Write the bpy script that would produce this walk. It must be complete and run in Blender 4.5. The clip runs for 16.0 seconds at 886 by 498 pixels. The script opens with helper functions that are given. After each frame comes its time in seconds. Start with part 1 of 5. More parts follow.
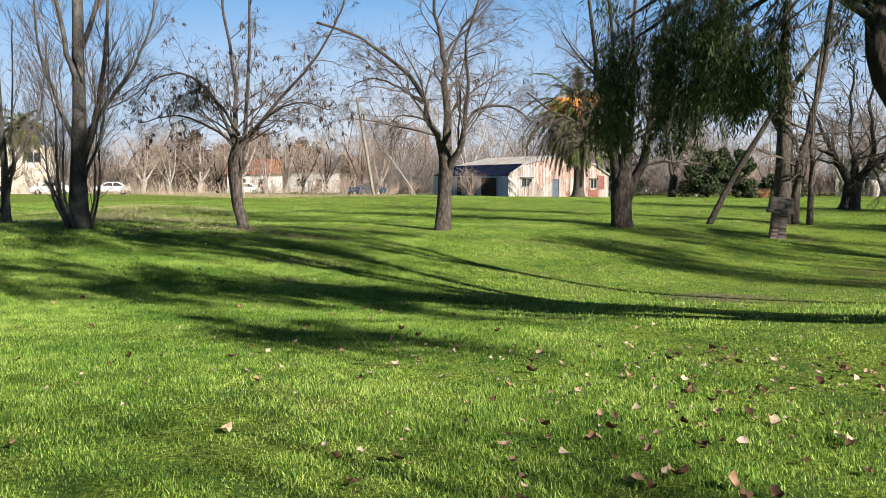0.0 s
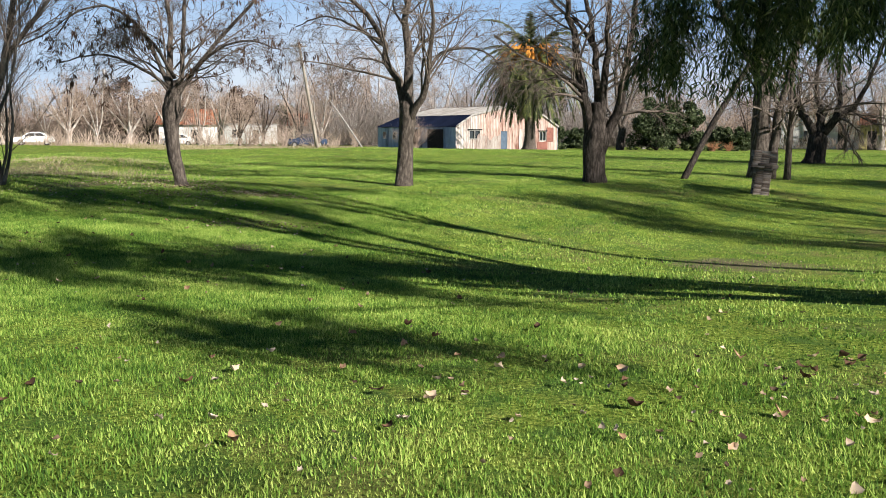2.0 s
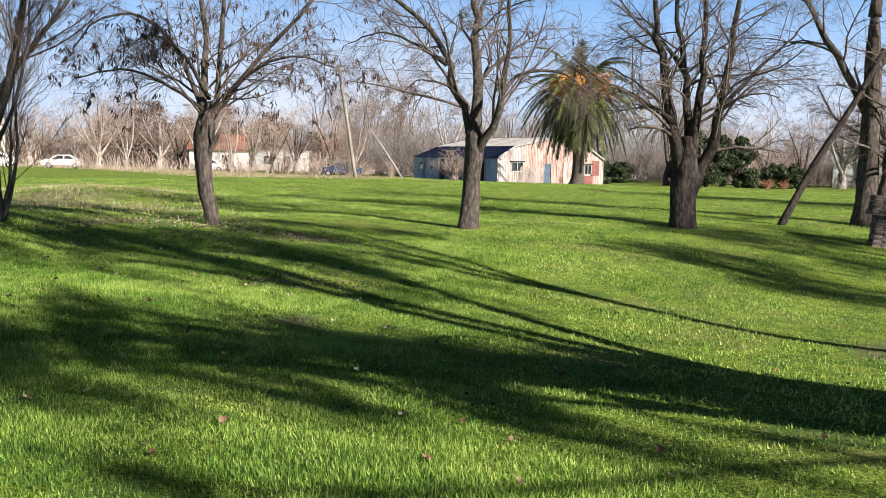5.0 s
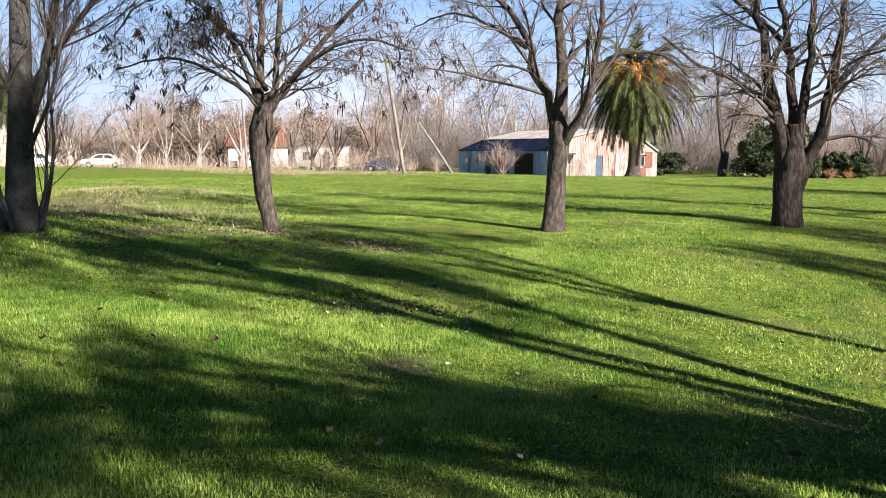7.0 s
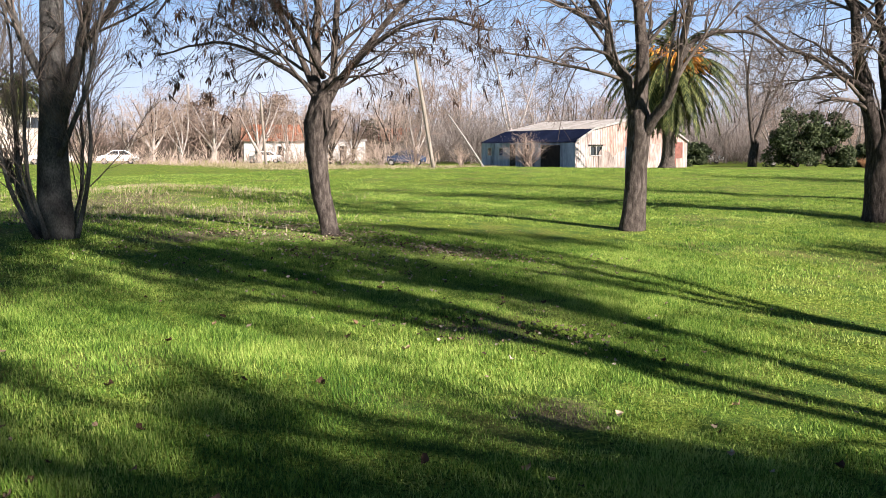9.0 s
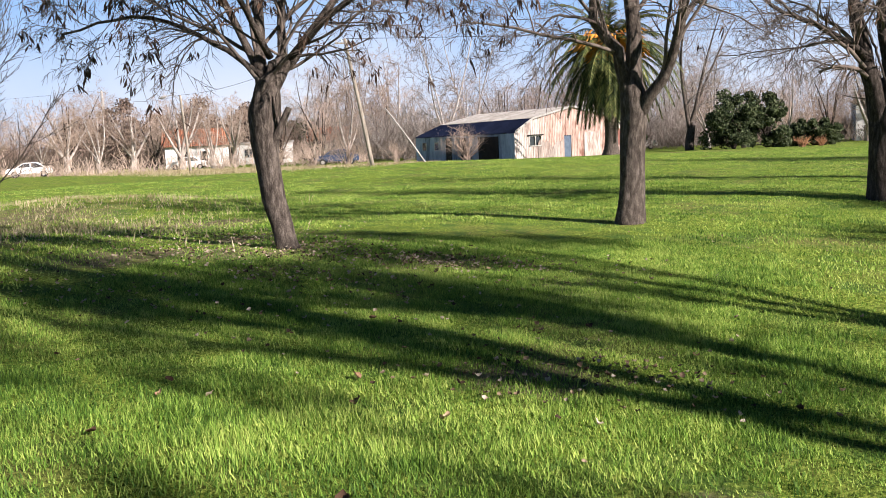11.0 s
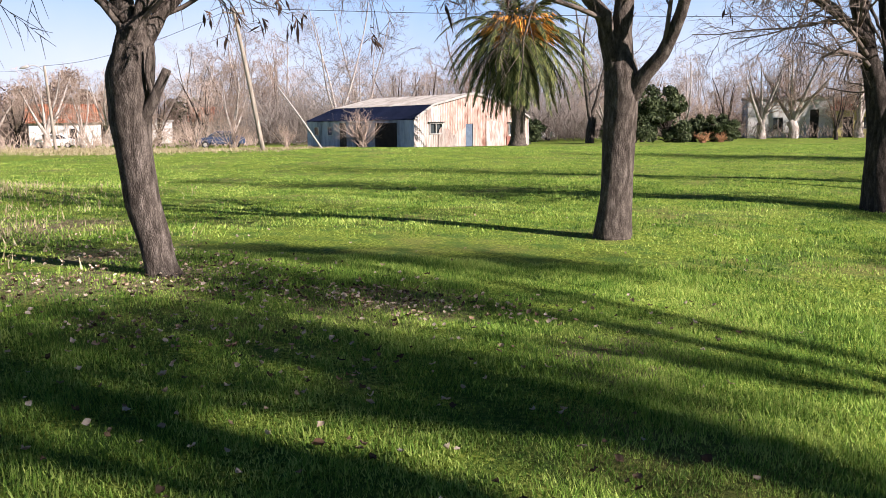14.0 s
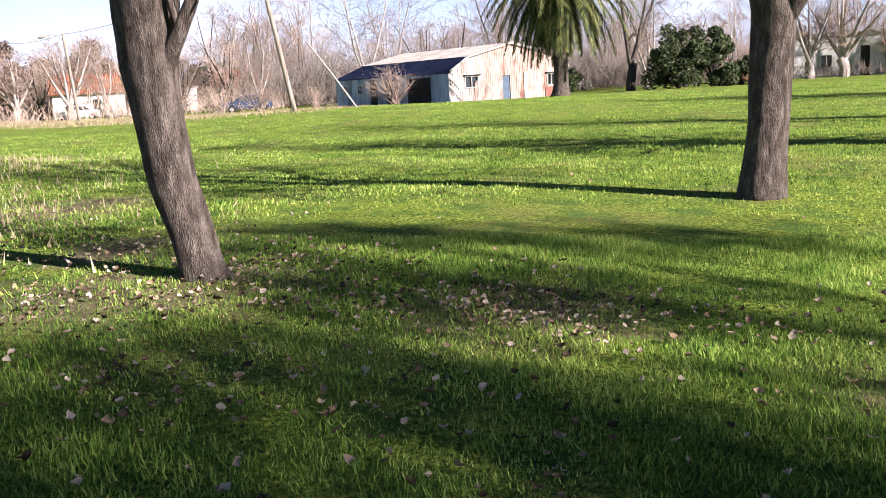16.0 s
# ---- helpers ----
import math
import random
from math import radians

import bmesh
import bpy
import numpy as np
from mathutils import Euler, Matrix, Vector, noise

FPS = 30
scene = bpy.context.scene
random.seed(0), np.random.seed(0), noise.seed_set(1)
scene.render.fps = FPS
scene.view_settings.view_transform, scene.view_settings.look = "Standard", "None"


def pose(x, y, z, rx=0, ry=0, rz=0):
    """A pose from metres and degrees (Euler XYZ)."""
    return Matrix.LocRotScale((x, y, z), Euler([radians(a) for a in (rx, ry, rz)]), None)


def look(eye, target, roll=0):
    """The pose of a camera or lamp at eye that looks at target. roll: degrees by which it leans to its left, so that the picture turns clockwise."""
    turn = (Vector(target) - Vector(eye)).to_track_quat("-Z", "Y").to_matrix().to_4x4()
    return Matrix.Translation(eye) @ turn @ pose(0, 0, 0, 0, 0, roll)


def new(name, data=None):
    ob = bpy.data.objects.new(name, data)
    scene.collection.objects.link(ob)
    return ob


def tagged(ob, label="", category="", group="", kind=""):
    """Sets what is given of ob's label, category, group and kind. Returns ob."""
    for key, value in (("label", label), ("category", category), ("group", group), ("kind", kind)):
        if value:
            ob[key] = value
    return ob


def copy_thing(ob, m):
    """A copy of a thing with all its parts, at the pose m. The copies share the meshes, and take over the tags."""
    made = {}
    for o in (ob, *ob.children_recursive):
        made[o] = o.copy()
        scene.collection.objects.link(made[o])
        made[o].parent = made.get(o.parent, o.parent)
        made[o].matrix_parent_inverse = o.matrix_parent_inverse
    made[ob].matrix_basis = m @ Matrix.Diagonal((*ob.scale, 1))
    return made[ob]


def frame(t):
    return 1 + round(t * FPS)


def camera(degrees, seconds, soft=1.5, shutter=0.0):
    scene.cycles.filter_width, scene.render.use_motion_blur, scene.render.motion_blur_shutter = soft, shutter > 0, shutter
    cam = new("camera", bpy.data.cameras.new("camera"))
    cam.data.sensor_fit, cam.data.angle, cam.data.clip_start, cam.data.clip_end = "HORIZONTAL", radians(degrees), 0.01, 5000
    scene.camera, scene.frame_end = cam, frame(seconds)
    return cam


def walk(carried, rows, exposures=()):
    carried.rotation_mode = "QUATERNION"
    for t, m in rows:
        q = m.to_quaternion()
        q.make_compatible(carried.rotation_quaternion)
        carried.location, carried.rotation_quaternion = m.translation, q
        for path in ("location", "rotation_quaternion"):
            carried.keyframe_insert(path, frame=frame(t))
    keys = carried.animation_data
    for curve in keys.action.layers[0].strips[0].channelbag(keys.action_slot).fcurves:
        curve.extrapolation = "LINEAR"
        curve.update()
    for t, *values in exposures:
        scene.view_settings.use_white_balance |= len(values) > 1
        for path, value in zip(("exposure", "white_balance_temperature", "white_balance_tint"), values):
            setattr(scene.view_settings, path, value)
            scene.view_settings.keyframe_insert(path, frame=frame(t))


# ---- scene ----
cam = camera(52.2, 16.0, soft=0.5)
METRES, EYE, TILT, LEAN, TURN = 21.65, 1.6, -1.5, 2.8, 19.0
ROWS = [
    (0.0, 0.0, 0.0, 0.0, 0.14, -2.9, -2.79),
    (0.5, -0.0073, 0.0344, -0.0004, -2.77, -3.87, -0.62),
    (1.0, -0.0137, 0.0649, -0.0006, -4.03, -5.43, -2.93),
    (1.5, -0.0242, 0.0939, -0.0017, -3.85, -5.69, -3.09),
    (2.0, -0.0344, 0.1226, -0.0007, -3.84, -5.71, -2.92),
    (2.5, -0.0448, 0.154, 0.0005, -3.56, -5.9, -2.84),
    (3.0, -0.0557, 0.1837, 0.0022, -3.92, -6.0, -2.55),
    (3.5, -0.0629, 0.2143, 0.0047, -3.86, -5.74, -2.62),
    (6.0, -0.0974, 0.3626, 0.0087, -0.78, -3.3, -4.21),
    (6.5, -0.1122, 0.3926, 0.0096, 0.02, -3.69, -3.26),
    (7.0, -0.1237, 0.4212, 0.0098, 0.03, -4.54, -3.29),
    (7.5, -0.1403, 0.4418, 0.0098, 0.24, -4.57, -2.98),
    (8.0, -0.1547, 0.4595, 0.0098, 0.3, -4.53, -2.95),
    (8.5, -0.1686, 0.4825, 0.0101, 0.81, -4.93, -2.89),
    (11.0, -0.2189, 0.6355, 0.0055, -4.06, -5.1, -0.13),
    (11.5, -0.2239, 0.6697, 0.0062, -6.8, -5.42, -0.46),
    (12.0, -0.2273, 0.702, 0.009, -7.36, -5.45, -0.61),
    (12.5, -0.2295, 0.7341, 0.0105, -8.39, -5.56, -0.52),
    (13.0, -0.2275, 0.7665, 0.0106, -10.06, -5.95, -1.67),
    (13.5, -0.2314, 0.7962, 0.01, -10.64, -5.8, -1.54),
    (14.0, -0.2365, 0.824, 0.0101, -11.26, -5.83, -1.68),
    (14.5, -0.2413, 0.8534, 0.0097, -10.77, -6.17, -1.71),
    (15.0, -0.2437, 0.8855, 0.0093, -11.13, -7.02, -1.73),
    (15.5, -0.2482, 0.9174, 0.0067, -9.64, -7.48, -1.88),
    (16.0, -0.2527, 0.9537, 0.0052, -9.73, -8.54, 0.74),
]
walk(cam, [(t, pose(0, 0, EYE, TILT, LEAN, TURN) @ pose(METRES * x, METRES * y, METRES * z, 90 + pitch, roll, yaw)) for t, x, y, z, yaw, pitch, roll in ROWS], exposures=[(0.0, 1.28, 6450, 9), (3.5, 1.28, 6400, 11), (7.0, 1.57, 6450, 16), (11.0, 1.42, 6500, 17), (12.5, 1.32, 6500, 17), (14.0, 1.54, 6500, 20), (15.0, 1.64, 6450, 22), (16.0, 1.85, 6400, 23)])

# ---- world, sun, exposure ----
SUN_DIR = Vector((0.915, -0.40, 0.52)).normalized()
world = bpy.data.worlds.new("world")
scene.world = world
world.use_nodes = True
wn = world.node_tree.nodes
sky = wn.new("ShaderNodeTexSky")
sky.sky_type = "NISHITA"
sky.sun_disc = False
sky.sun_elevation = math.asin(SUN_DIR.z)
sky.sun_rotation = math.atan2(SUN_DIR.x, SUN_DIR.y)
sky.air_density, sky.dust_density, sky.ozone_density = 1.0, 0.0, 1.0
wn["Background"].inputs["Strength"].default_value = 0.0285
wl = world.node_tree.links
wtc = wn.new("ShaderNodeTexCoord")
wsep = wn.new("ShaderNodeSeparateXYZ")
wl.new(wtc.outputs["Generated"], wsep.inputs[0])
haze = wn.new("ShaderNodeMapRange")
haze.interpolation_type = "SMOOTHSTEP"
for slot, value in (("From Min", 0.0), ("From Max", 0.24), ("To Min", 0.95), ("To Max", 0.0)):
    haze.inputs[slot].default_value = value
wl.new(wsep.outputs["Z"], haze.inputs["Value"])
# thin high cloud over the lower sky
cloud = wn.new("ShaderNodeTexNoise")
cloud.inputs["Scale"].default_value, cloud.inputs["Detail"].default_value = 2.6, 7
wl.new(wtc.outputs["Generated"], cloud.inputs["Vector"])
cmul = wn.new("ShaderNodeMath")
cmul.operation = "MULTIPLY"
wl.new(cloud.outputs["Fac"], cmul.inputs[0])
wl.new(haze.outputs["Result"], cmul.inputs[1])
cadd = wn.new("ShaderNodeMath")
cadd.operation = "MULTIPLY_ADD"
cadd.use_clamp = True
wl.new(cmul.outputs[0], cadd.inputs[0])
cadd.inputs[1].default_value, cadd.inputs[2].default_value = 1.8, 0.0
wmix = wn.new("ShaderNodeMix")
wmix.data_type = "RGBA"
wl.new(cadd.outputs[0], wmix.inputs["Factor"])
blue = wn.new("ShaderNodeMix")
blue.data_type = "RGBA"
blue.inputs["Factor"].default_value = 0.85
deep = wn.new("ShaderNodeMapRange")
deep.data_type = "FLOAT_VECTOR"
deep.interpolation_type = "SMOOTHSTEP"
# clear sky, pale above the horizon and deep blue overhead
for slot, value in ((7, (0.12, 0.12, 0.12)), (8, (0.55, 0.55, 0.55)), (9, (2.5, 7.0, 13.8)), (10, (0.14, 0.42, 1.1))):
    deep.inputs[slot].default_value = value
wl.new(wsep.outputs["Z"], deep.inputs[6])
wl.new(deep.outputs[1], blue.inputs[7])
wl.new(sky.outputs["Color"], blue.inputs[6])
wl.new(blue.outputs[2], wmix.inputs[6])
wmix.inputs[7].default_value = (11.0, 12.2, 13.6, 1)
wl.new(wmix.outputs[2], wn["Background"].inputs["Color"])
sun = new("sun", bpy.data.lights.new("sun", "SUN"))
sun.data.energy, sun.data.angle, sun.data.color = 5.0, radians(0.55), (1.0, 0.955, 0.88)
sun.matrix_world = look(SUN_DIR * 60, (0, 0, 0))

# ---- mesh helpers ----


class Acc:
    """Collects tubes and flat pieces of one mesh."""

    def __init__(self):
        self.v, self.q, self.t, self.n = [], [], [], 0

    def add(self, v, q=None, t=None):
        self.v.append(np.asarray(v, float))
        if q is not None and len(q):
            self.q.append(np.asarray(q, int) + self.n)
        if t is not None and len(t):
            self.t.append(np.asarray(t, int) + self.n)
        self.n += len(v)

    def mesh(self, name, material, smooth=True):
        me = bpy.data.meshes.new(name)
        if self.n:
            v = np.concatenate(self.v)
            q = np.concatenate(self.q) if self.q else np.zeros((0, 4), int)
            t = np.concatenate(self.t) if self.t else np.zeros((0, 3), int)
            loops = np.concatenate([q.ravel(), t.ravel()]).astype(np.int32)
            sizes = np.concatenate([np.full(len(q), 4), np.full(len(t), 3)])
            starts = np.concatenate([[0], np.cumsum(sizes)[:-1]]).astype(np.int32)
            me.vertices.add(len(v))
            me.vertices.foreach_set("co", v.astype(np.float32).ravel())
            me.loops.add(len(loops))
            me.loops.foreach_set("vertex_index", loops)
            me.polygons.add(len(sizes))
            me.polygons.foreach_set("loop_start", starts)
            me.polygons.foreach_set("use_smooth", np.full(len(sizes), smooth))
            me.update(calc_edges=True)
            me.validate()
        me.materials.append(material)
        return me


def tube(acc, pts, rads, sides=6, cap=False, wobble=0.0):
    p, r = np.asarray(pts, float), np.asarray(rads, float)
    k = len(p)
    tan = np.gradient(p, axis=0)
    tan /= np.linalg.norm(tan, axis=1, keepdims=True) + 1e-9
    d = p[-1] - p[0]
    ref = np.array([1.0, 0.13, 0.07]) if abs(d[2]) > 0.6 * np.linalg.norm(d) else np.array([0.05, 0.02, 1.0])
    u = np.cross(tan, ref)
    u /= np.linalg.norm(u, axis=1, keepdims=True) + 1e-9
    w = np.cross(tan, u)
    a = np.arange(sides) * (2 * math.pi / sides)
    rr = r[:, None] * np.ones(sides)
    if wobble:
        rr = rr * (1 + wobble * np.sin(a * 3 + p[:, 2:3] * 1.7) + 0.6 * wobble * np.sin(a * 5 + p[:, 2:3] * 3.1 + 1))
    v = p[:, None] + rr[..., None] * (np.cos(a)[None, :, None] * u[:, None] + np.sin(a)[None, :, None] * w[:, None])
    i = np.arange(k - 1)[:, None] * sides
    j = np.arange(sides)[None]
    n = (j + 1) % sides
    q = np.stack([i + j, i + n, i + sides + n, i + sides + j], -1).reshape(-1, 4)
    v = v.reshape(-1, 3)
    if cap:
        t = [(k * sides, (k - 1) * sides + s, (k - 1) * sides + (s + 1) % sides) for s in range(sides)]
        t += [(k * sides + 1, (s + 1) % sides, s) for s in range(sides)]
        acc.add(np.vstack([v, p[-1], p[0]]), q, t)
    else:
        acc.add(v, q)


def spline(pts, n):
    """A smooth run of n points through a few given ones."""
    p = np.asarray(pts, float)
    e = np.vstack([2 * p[0] - p[1], p, 2 * p[-1] - p[-2]])
    out = []
    for s in np.linspace(0, len(p) - 1 - 1e-6, n):
        i, f = int(s), s - int(s)
        a, b, c, d = e[i:i + 4]
        out.append(0.5 * (2 * b + (c - a) * f + (2 * a - 5 * b + 4 * c - d) * f * f + (3 * b - a - 3 * c + d) * f ** 3))
    return np.array(out)


def box_into(acc, lo, hi, m=None):
    x0, y0, z0 = lo
    x1, y1, z1 = hi
    v = np.array([(x0, y0, z0), (x1, y0, z0), (x1, y1, z0), (x0, y1, z0), (x0, y0, z1), (x1, y0, z1), (x1, y1, z1), (x0, y1, z1)], float)
    if m is not None:
        v = np.array([m @ Vector(c) for c in v])
    acc.add(v, [(0, 3, 2, 1), (4, 5, 6, 7), (0, 1, 5, 4), (1, 2, 6, 5), (2, 3, 7, 6), (3, 0, 4, 7)])


def part(name, acc, material, parent=None, label="", smooth=True, kind=""):
    ob = new(name, acc.mesh(name, material, smooth))
    if parent is not None:
        ob.parent = parent
    return tagged(ob, label, kind=kind)


def box_part(name, lo, hi, material, parent=None, label="", bevel=0.0):
    bm = bmesh.new()
    bmesh.ops.create_cube(bm, size=1)
    for v in bm.verts:
        v.co = Vector([lo[i] + (v.co[i] + 0.5) * (hi[i] - lo[i]) for i in range(3)])
    if bevel:
        bmesh.ops.bevel(bm, geom=bm.edges[:], offset=bevel, segments=2, affect="EDGES", profile=0.6)
    me = bpy.data.meshes.new(name)
    bm.to_mesh(me)
    bm.free()
    me.materials.append(material)
    ob = new(name, me)
    if parent is not None:
        ob.parent = parent
    if label:
        tagged(ob, label)
    return ob


def thing(name, m, label, category, group="", kind=""):
    ob = new(name)
    ob.matrix_world = m
    return tagged(ob, label, category, group, kind)


def h(x, y):
    """The height of the ground."""
    x, y = np.asarray(x, float), np.asarray(y, float)
    c, s = math.cos(0.868), math.sin(0.868)
    u, v = (x - 1.59) * c + (y - 24.33) * s, -(x - 1.59) * s + (y - 24.33) * c
    z = 0.02 - 0.99 * np.exp(-(u / 14.6) ** 2 - (v / 7.7) ** 2)
    z = z + 0.43 * np.exp(-((x + 24) / 13) ** 2 - ((y - 59) / 9) ** 2)
    z = z + 0.16 * np.exp(-((x + 13) / 11) ** 2 - ((y - 70) / 9) ** 2)
    z = z + 0.26 * np.exp(-((x + 20) / 5) ** 2 - ((y - 22) / 5) ** 2)
    z = z + 0.42 * np.exp(-((x + 25.5) / 4) ** 2 - ((y - 33.5) / 3.5) ** 2)
    k = np.clip((y - 70) / 40, 0, 1)
    z = z - 0.35 * k * k * (3 - 2 * k)
    return z + 0.025 * np.sin(x * 0.9 + 0.4 * y) * np.sin(y * 0.7 - 0.3 * x)


def on(x, y):
    return float(h(x, y))


# ---- materials ----


def mat(name, colours, scale=4.0, rough=0.85, bump=0.3, stretch=(1, 1, 1), metal=0.0, detail=8.0, fine=None, rand=0.0, spec=0.08, dist=0.02, trans=0.0, island=False):
    """A noise-mottled surface: colours, dark to light, over two scales of noise, with relief."""
    m = bpy.data.materials.new(name)
    m.use_nodes = True
    nt = m.node_tree
    n, l = nt.nodes, nt.links
    bs = n["Principled BSDF"]
    tc = n.new("ShaderNodeTexCoord")
    mp = n.new("ShaderNodeMapping")
    mp.inputs["Scale"].default_value = stretch
    l.new(tc.outputs["Object"], mp.inputs["Vector"])
    n1, n2 = n.new("ShaderNodeTexNoise"), n.new("ShaderNodeTexNoise")
    n1.inputs["Scale"].default_value, n1.inputs["Detail"].default_value = scale, detail
    n2.inputs["Scale"].default_value, n2.inputs["Detail"].default_value = fine or scale * 9, 6
    for t in (n1, n2):
        l.new(mp.outputs["Vector"], t.inputs["Vector"])
    mix = n.new("ShaderNodeMix")
    mix.inputs["Factor"].default_value = 0.4
    l.new(n1.outputs["Fac"], mix.inputs[2])
    l.new(n2.outputs["Fac"], mix.inputs[3])
    fac = mix.outputs[0]
    if rand:
        src = n.new("ShaderNodeNewGeometry").outputs["Random Per Island"] if island else n.new("ShaderNodeObjectInfo").outputs["Random"]
        ma = n.new("ShaderNodeMath")
        ma.operation = "MULTIPLY_ADD"
        l.new(src, ma.inputs[0])
        ma.inputs[1].default_value = rand
        sub = n.new("ShaderNodeMath")
        sub.operation = "SUBTRACT"
        l.new(fac, sub.inputs[0])
        sub.inputs[1].default_value = rand / 2
        l.new(sub.outputs[0], ma.inputs[2])
        fac = ma.outputs[0]
    ramp = n.new("ShaderNodeValToRGB")
    e = ramp.color_ramp.elements
    lo, hi = 0.32, 0.68
    for i, c in enumerate(colours):
        x = lo + (hi - lo) * i / max(1, len(colours) - 1)
        el = e[i] if i < 2 else e.new(x)
        el.position, el.color = x, (*c, 1)
    l.new(fac, ramp.inputs["Fac"])
    l.new(ramp.outputs["Color"], bs.inputs["Base Color"])
    bs.inputs["Roughness"].default_value, bs.inputs["Metallic"].default_value = rough, metal
    bs.inputs["Specular IOR Level"].default_value = spec
    if bump:
        b = n.new("ShaderNodeBump")
        b.inputs["Strength"].default_value, b.inputs["Distance"].default_value = bump, dist
        l.new(mix.outputs[0], b.inputs["Height"])
        l.new(b.outputs["Normal"], bs.inputs["Normal"])
    if trans:
        tr = n.new("ShaderNodeBsdfTranslucent")
        ms = n.new("ShaderNodeMixShader")
        ms.inputs["Fac"].default_value = trans
        l.new(ramp.outputs["Color"], tr.inputs["Color"])
        l.new(bs.outputs["BSDF"], ms.inputs[1])
        l.new(tr.outputs["BSDF"], ms.inputs[2])
        l.new(ms.outputs["Shader"], n["Material Output"].inputs["Surface"])
    return m


BARK = mat("bark_brown", [(0.02, 0.016, 0.013), (0.075, 0.06, 0.05), (0.18, 0.15, 0.128)], 8, 0.95, 1.0, (2.2, 2.2, 0.7), dist=0.06, fine=55)
BARK_DARK = mat("bark_dark", [(0.010, 0.008, 0.007), (0.04, 0.032, 0.027), (0.11, 0.09, 0.077)], 8, 0.95, 1.0, (2.2, 2.2, 0.6), dist=0.06, fine=55)
# pale grey bark, darkened so its colour carries the shade on the trunks
BARK_GREY_SHADED = mat("bark_grey_shaded", [(0.02, 0.018, 0.017), (0.065, 0.06, 0.055), (0.15, 0.14, 0.125)], 4, 0.9, 0.6, (1.2, 1.2, 0.7), dist=0.02)
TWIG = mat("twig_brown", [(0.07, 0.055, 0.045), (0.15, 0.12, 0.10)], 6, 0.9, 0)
BARK_PALE = mat("bark_pale", [(0.12, 0.10, 0.085), (0.30, 0.26, 0.23), (0.50, 0.46, 0.42)], 3, 0.9, 0.4, (1.2, 1.2, 0.6))
TWIG_GREY = mat("twig_grey", [(0.12, 0.10, 0.09), (0.33, 0.29, 0.26)], 6, 0.9, 0, rand=0.3)
TWIG_TAN = mat("twig_tan", [(0.13, 0.09, 0.07), (0.40, 0.31, 0.25)], 6, 0.9, 0, rand=0.3)
POD = mat("dry_pod", [(0.03, 0.02, 0.016), (0.10, 0.06, 0.04)], 9, 0.9, 0)
WILLOW = mat("willow_leaf", [(0.018, 0.032, 0.013), (0.06, 0.085, 0.03), (0.15, 0.17, 0.07)], 1.1, 0.5, 0, trans=0.3, rand=0.35, island=True)
EVERGREEN = mat("evergreen_leaf", [(0.016, 0.024, 0.012), (0.052, 0.07, 0.03), (0.13, 0.15, 0.08)], 0.9, 0.5, 0, trans=0.2, rand=0.3, island=True)
PALM_LEAF = mat("palm_leaf", [(0.014, 0.022, 0.010), (0.055, 0.07, 0.022), (0.20, 0.20, 0.07)], 1.0, 0.5, 0, trans=0.2, rand=0.3, island=True)
PALM_DRY = mat("palm_dry", [(0.07, 0.055, 0.04), (0.19, 0.15, 0.11), (0.30, 0.25, 0.18)], 1.2, 0.9, 0)
PALM_FRUIT = mat("palm_fruit", [(0.45, 0.16, 0.025), (0.75, 0.36, 0.07)], 3, 0.7, 0)
GRASS = mat("grass_blade", [(0.045, 0.105, 0.018), (0.185, 0.315, 0.046), (0.44, 0.52, 0.13)], 0.55, 0.5, 0, trans=0.4, rand=0.32, island=True, fine=3.0)
DRYGRASS = mat("dry_grass", [(0.16, 0.13, 0.065), (0.34, 0.28, 0.16), (0.48, 0.41, 0.27)], 0.8, 0.8, 0, trans=0.3, rand=0.3, island=True)
LEAF = mat("dead_leaf", [(0.07, 0.04, 0.025), (0.22, 0.125, 0.075), (0.38, 0.25, 0.15), (0.52, 0.40, 0.29)], 2.0, 0.7, 0.2, trans=0.15, rand=0.5, island=False)
LITTER = mat("dead_leaf_litter", [(0.06, 0.04, 0.026), (0.19, 0.125, 0.08), (0.31, 0.23, 0.155), (0.44, 0.36, 0.28)], 2.0, 0.7, 0, trans=0.15, rand=0.5, island=True)
SHEET = mat("weathered_sheet", [(0.17, 0.085, 0.065), (0.32, 0.215, 0.178), (0.39, 0.30, 0.262), (0.46, 0.40, 0.365)], 1.0, 0.6, 0.15, (1.6, 1.6, 0.5), fine=4, rand=0.18)
SHEET_WHITE = mat("whitewashed_sheet", [(0.15, 0.09, 0.07), (0.36, 0.31, 0.28), (0.50, 0.47, 0.44)], 1.1, 0.6, 0.15, (2.0, 2.0, 0.4), fine=5, rand=0.18)
# blue skylight on the shed's shaded side is put into this colour
SHEET_SKYTINT = mat("skytint_sheet", [(0.12, 0.135, 0.16), (0.33, 0.37, 0.43), (0.50, 0.54, 0.60)], 0.9, 0.55, 0.15, (2.0, 2.0, 0.4), fine=5, rand=0.25)
ROOF_LIGHT = mat("galvanised_roof", [(0.15, 0.13, 0.11), (0.29, 0.265, 0.24), (0.40, 0.38, 0.355)], 1.3, 0.5, 0.1, metal=0.1, fine=5, rand=0.15)
ROOF_DARK = mat("tarred_roof", [(0.004, 0.006, 0.014), (0.012, 0.016, 0.034)], 0.8, 0.9, 0.1, spec=0.0)
RUST = mat("rust_red", [(0.12, 0.05, 0.04), (0.25, 0.11, 0.085)], 3, 0.8, 0.2)
DARK = mat("dark_opening", [(0.012, 0.011, 0.010), (0.03, 0.028, 0.026)], 2, 0.6, 0)
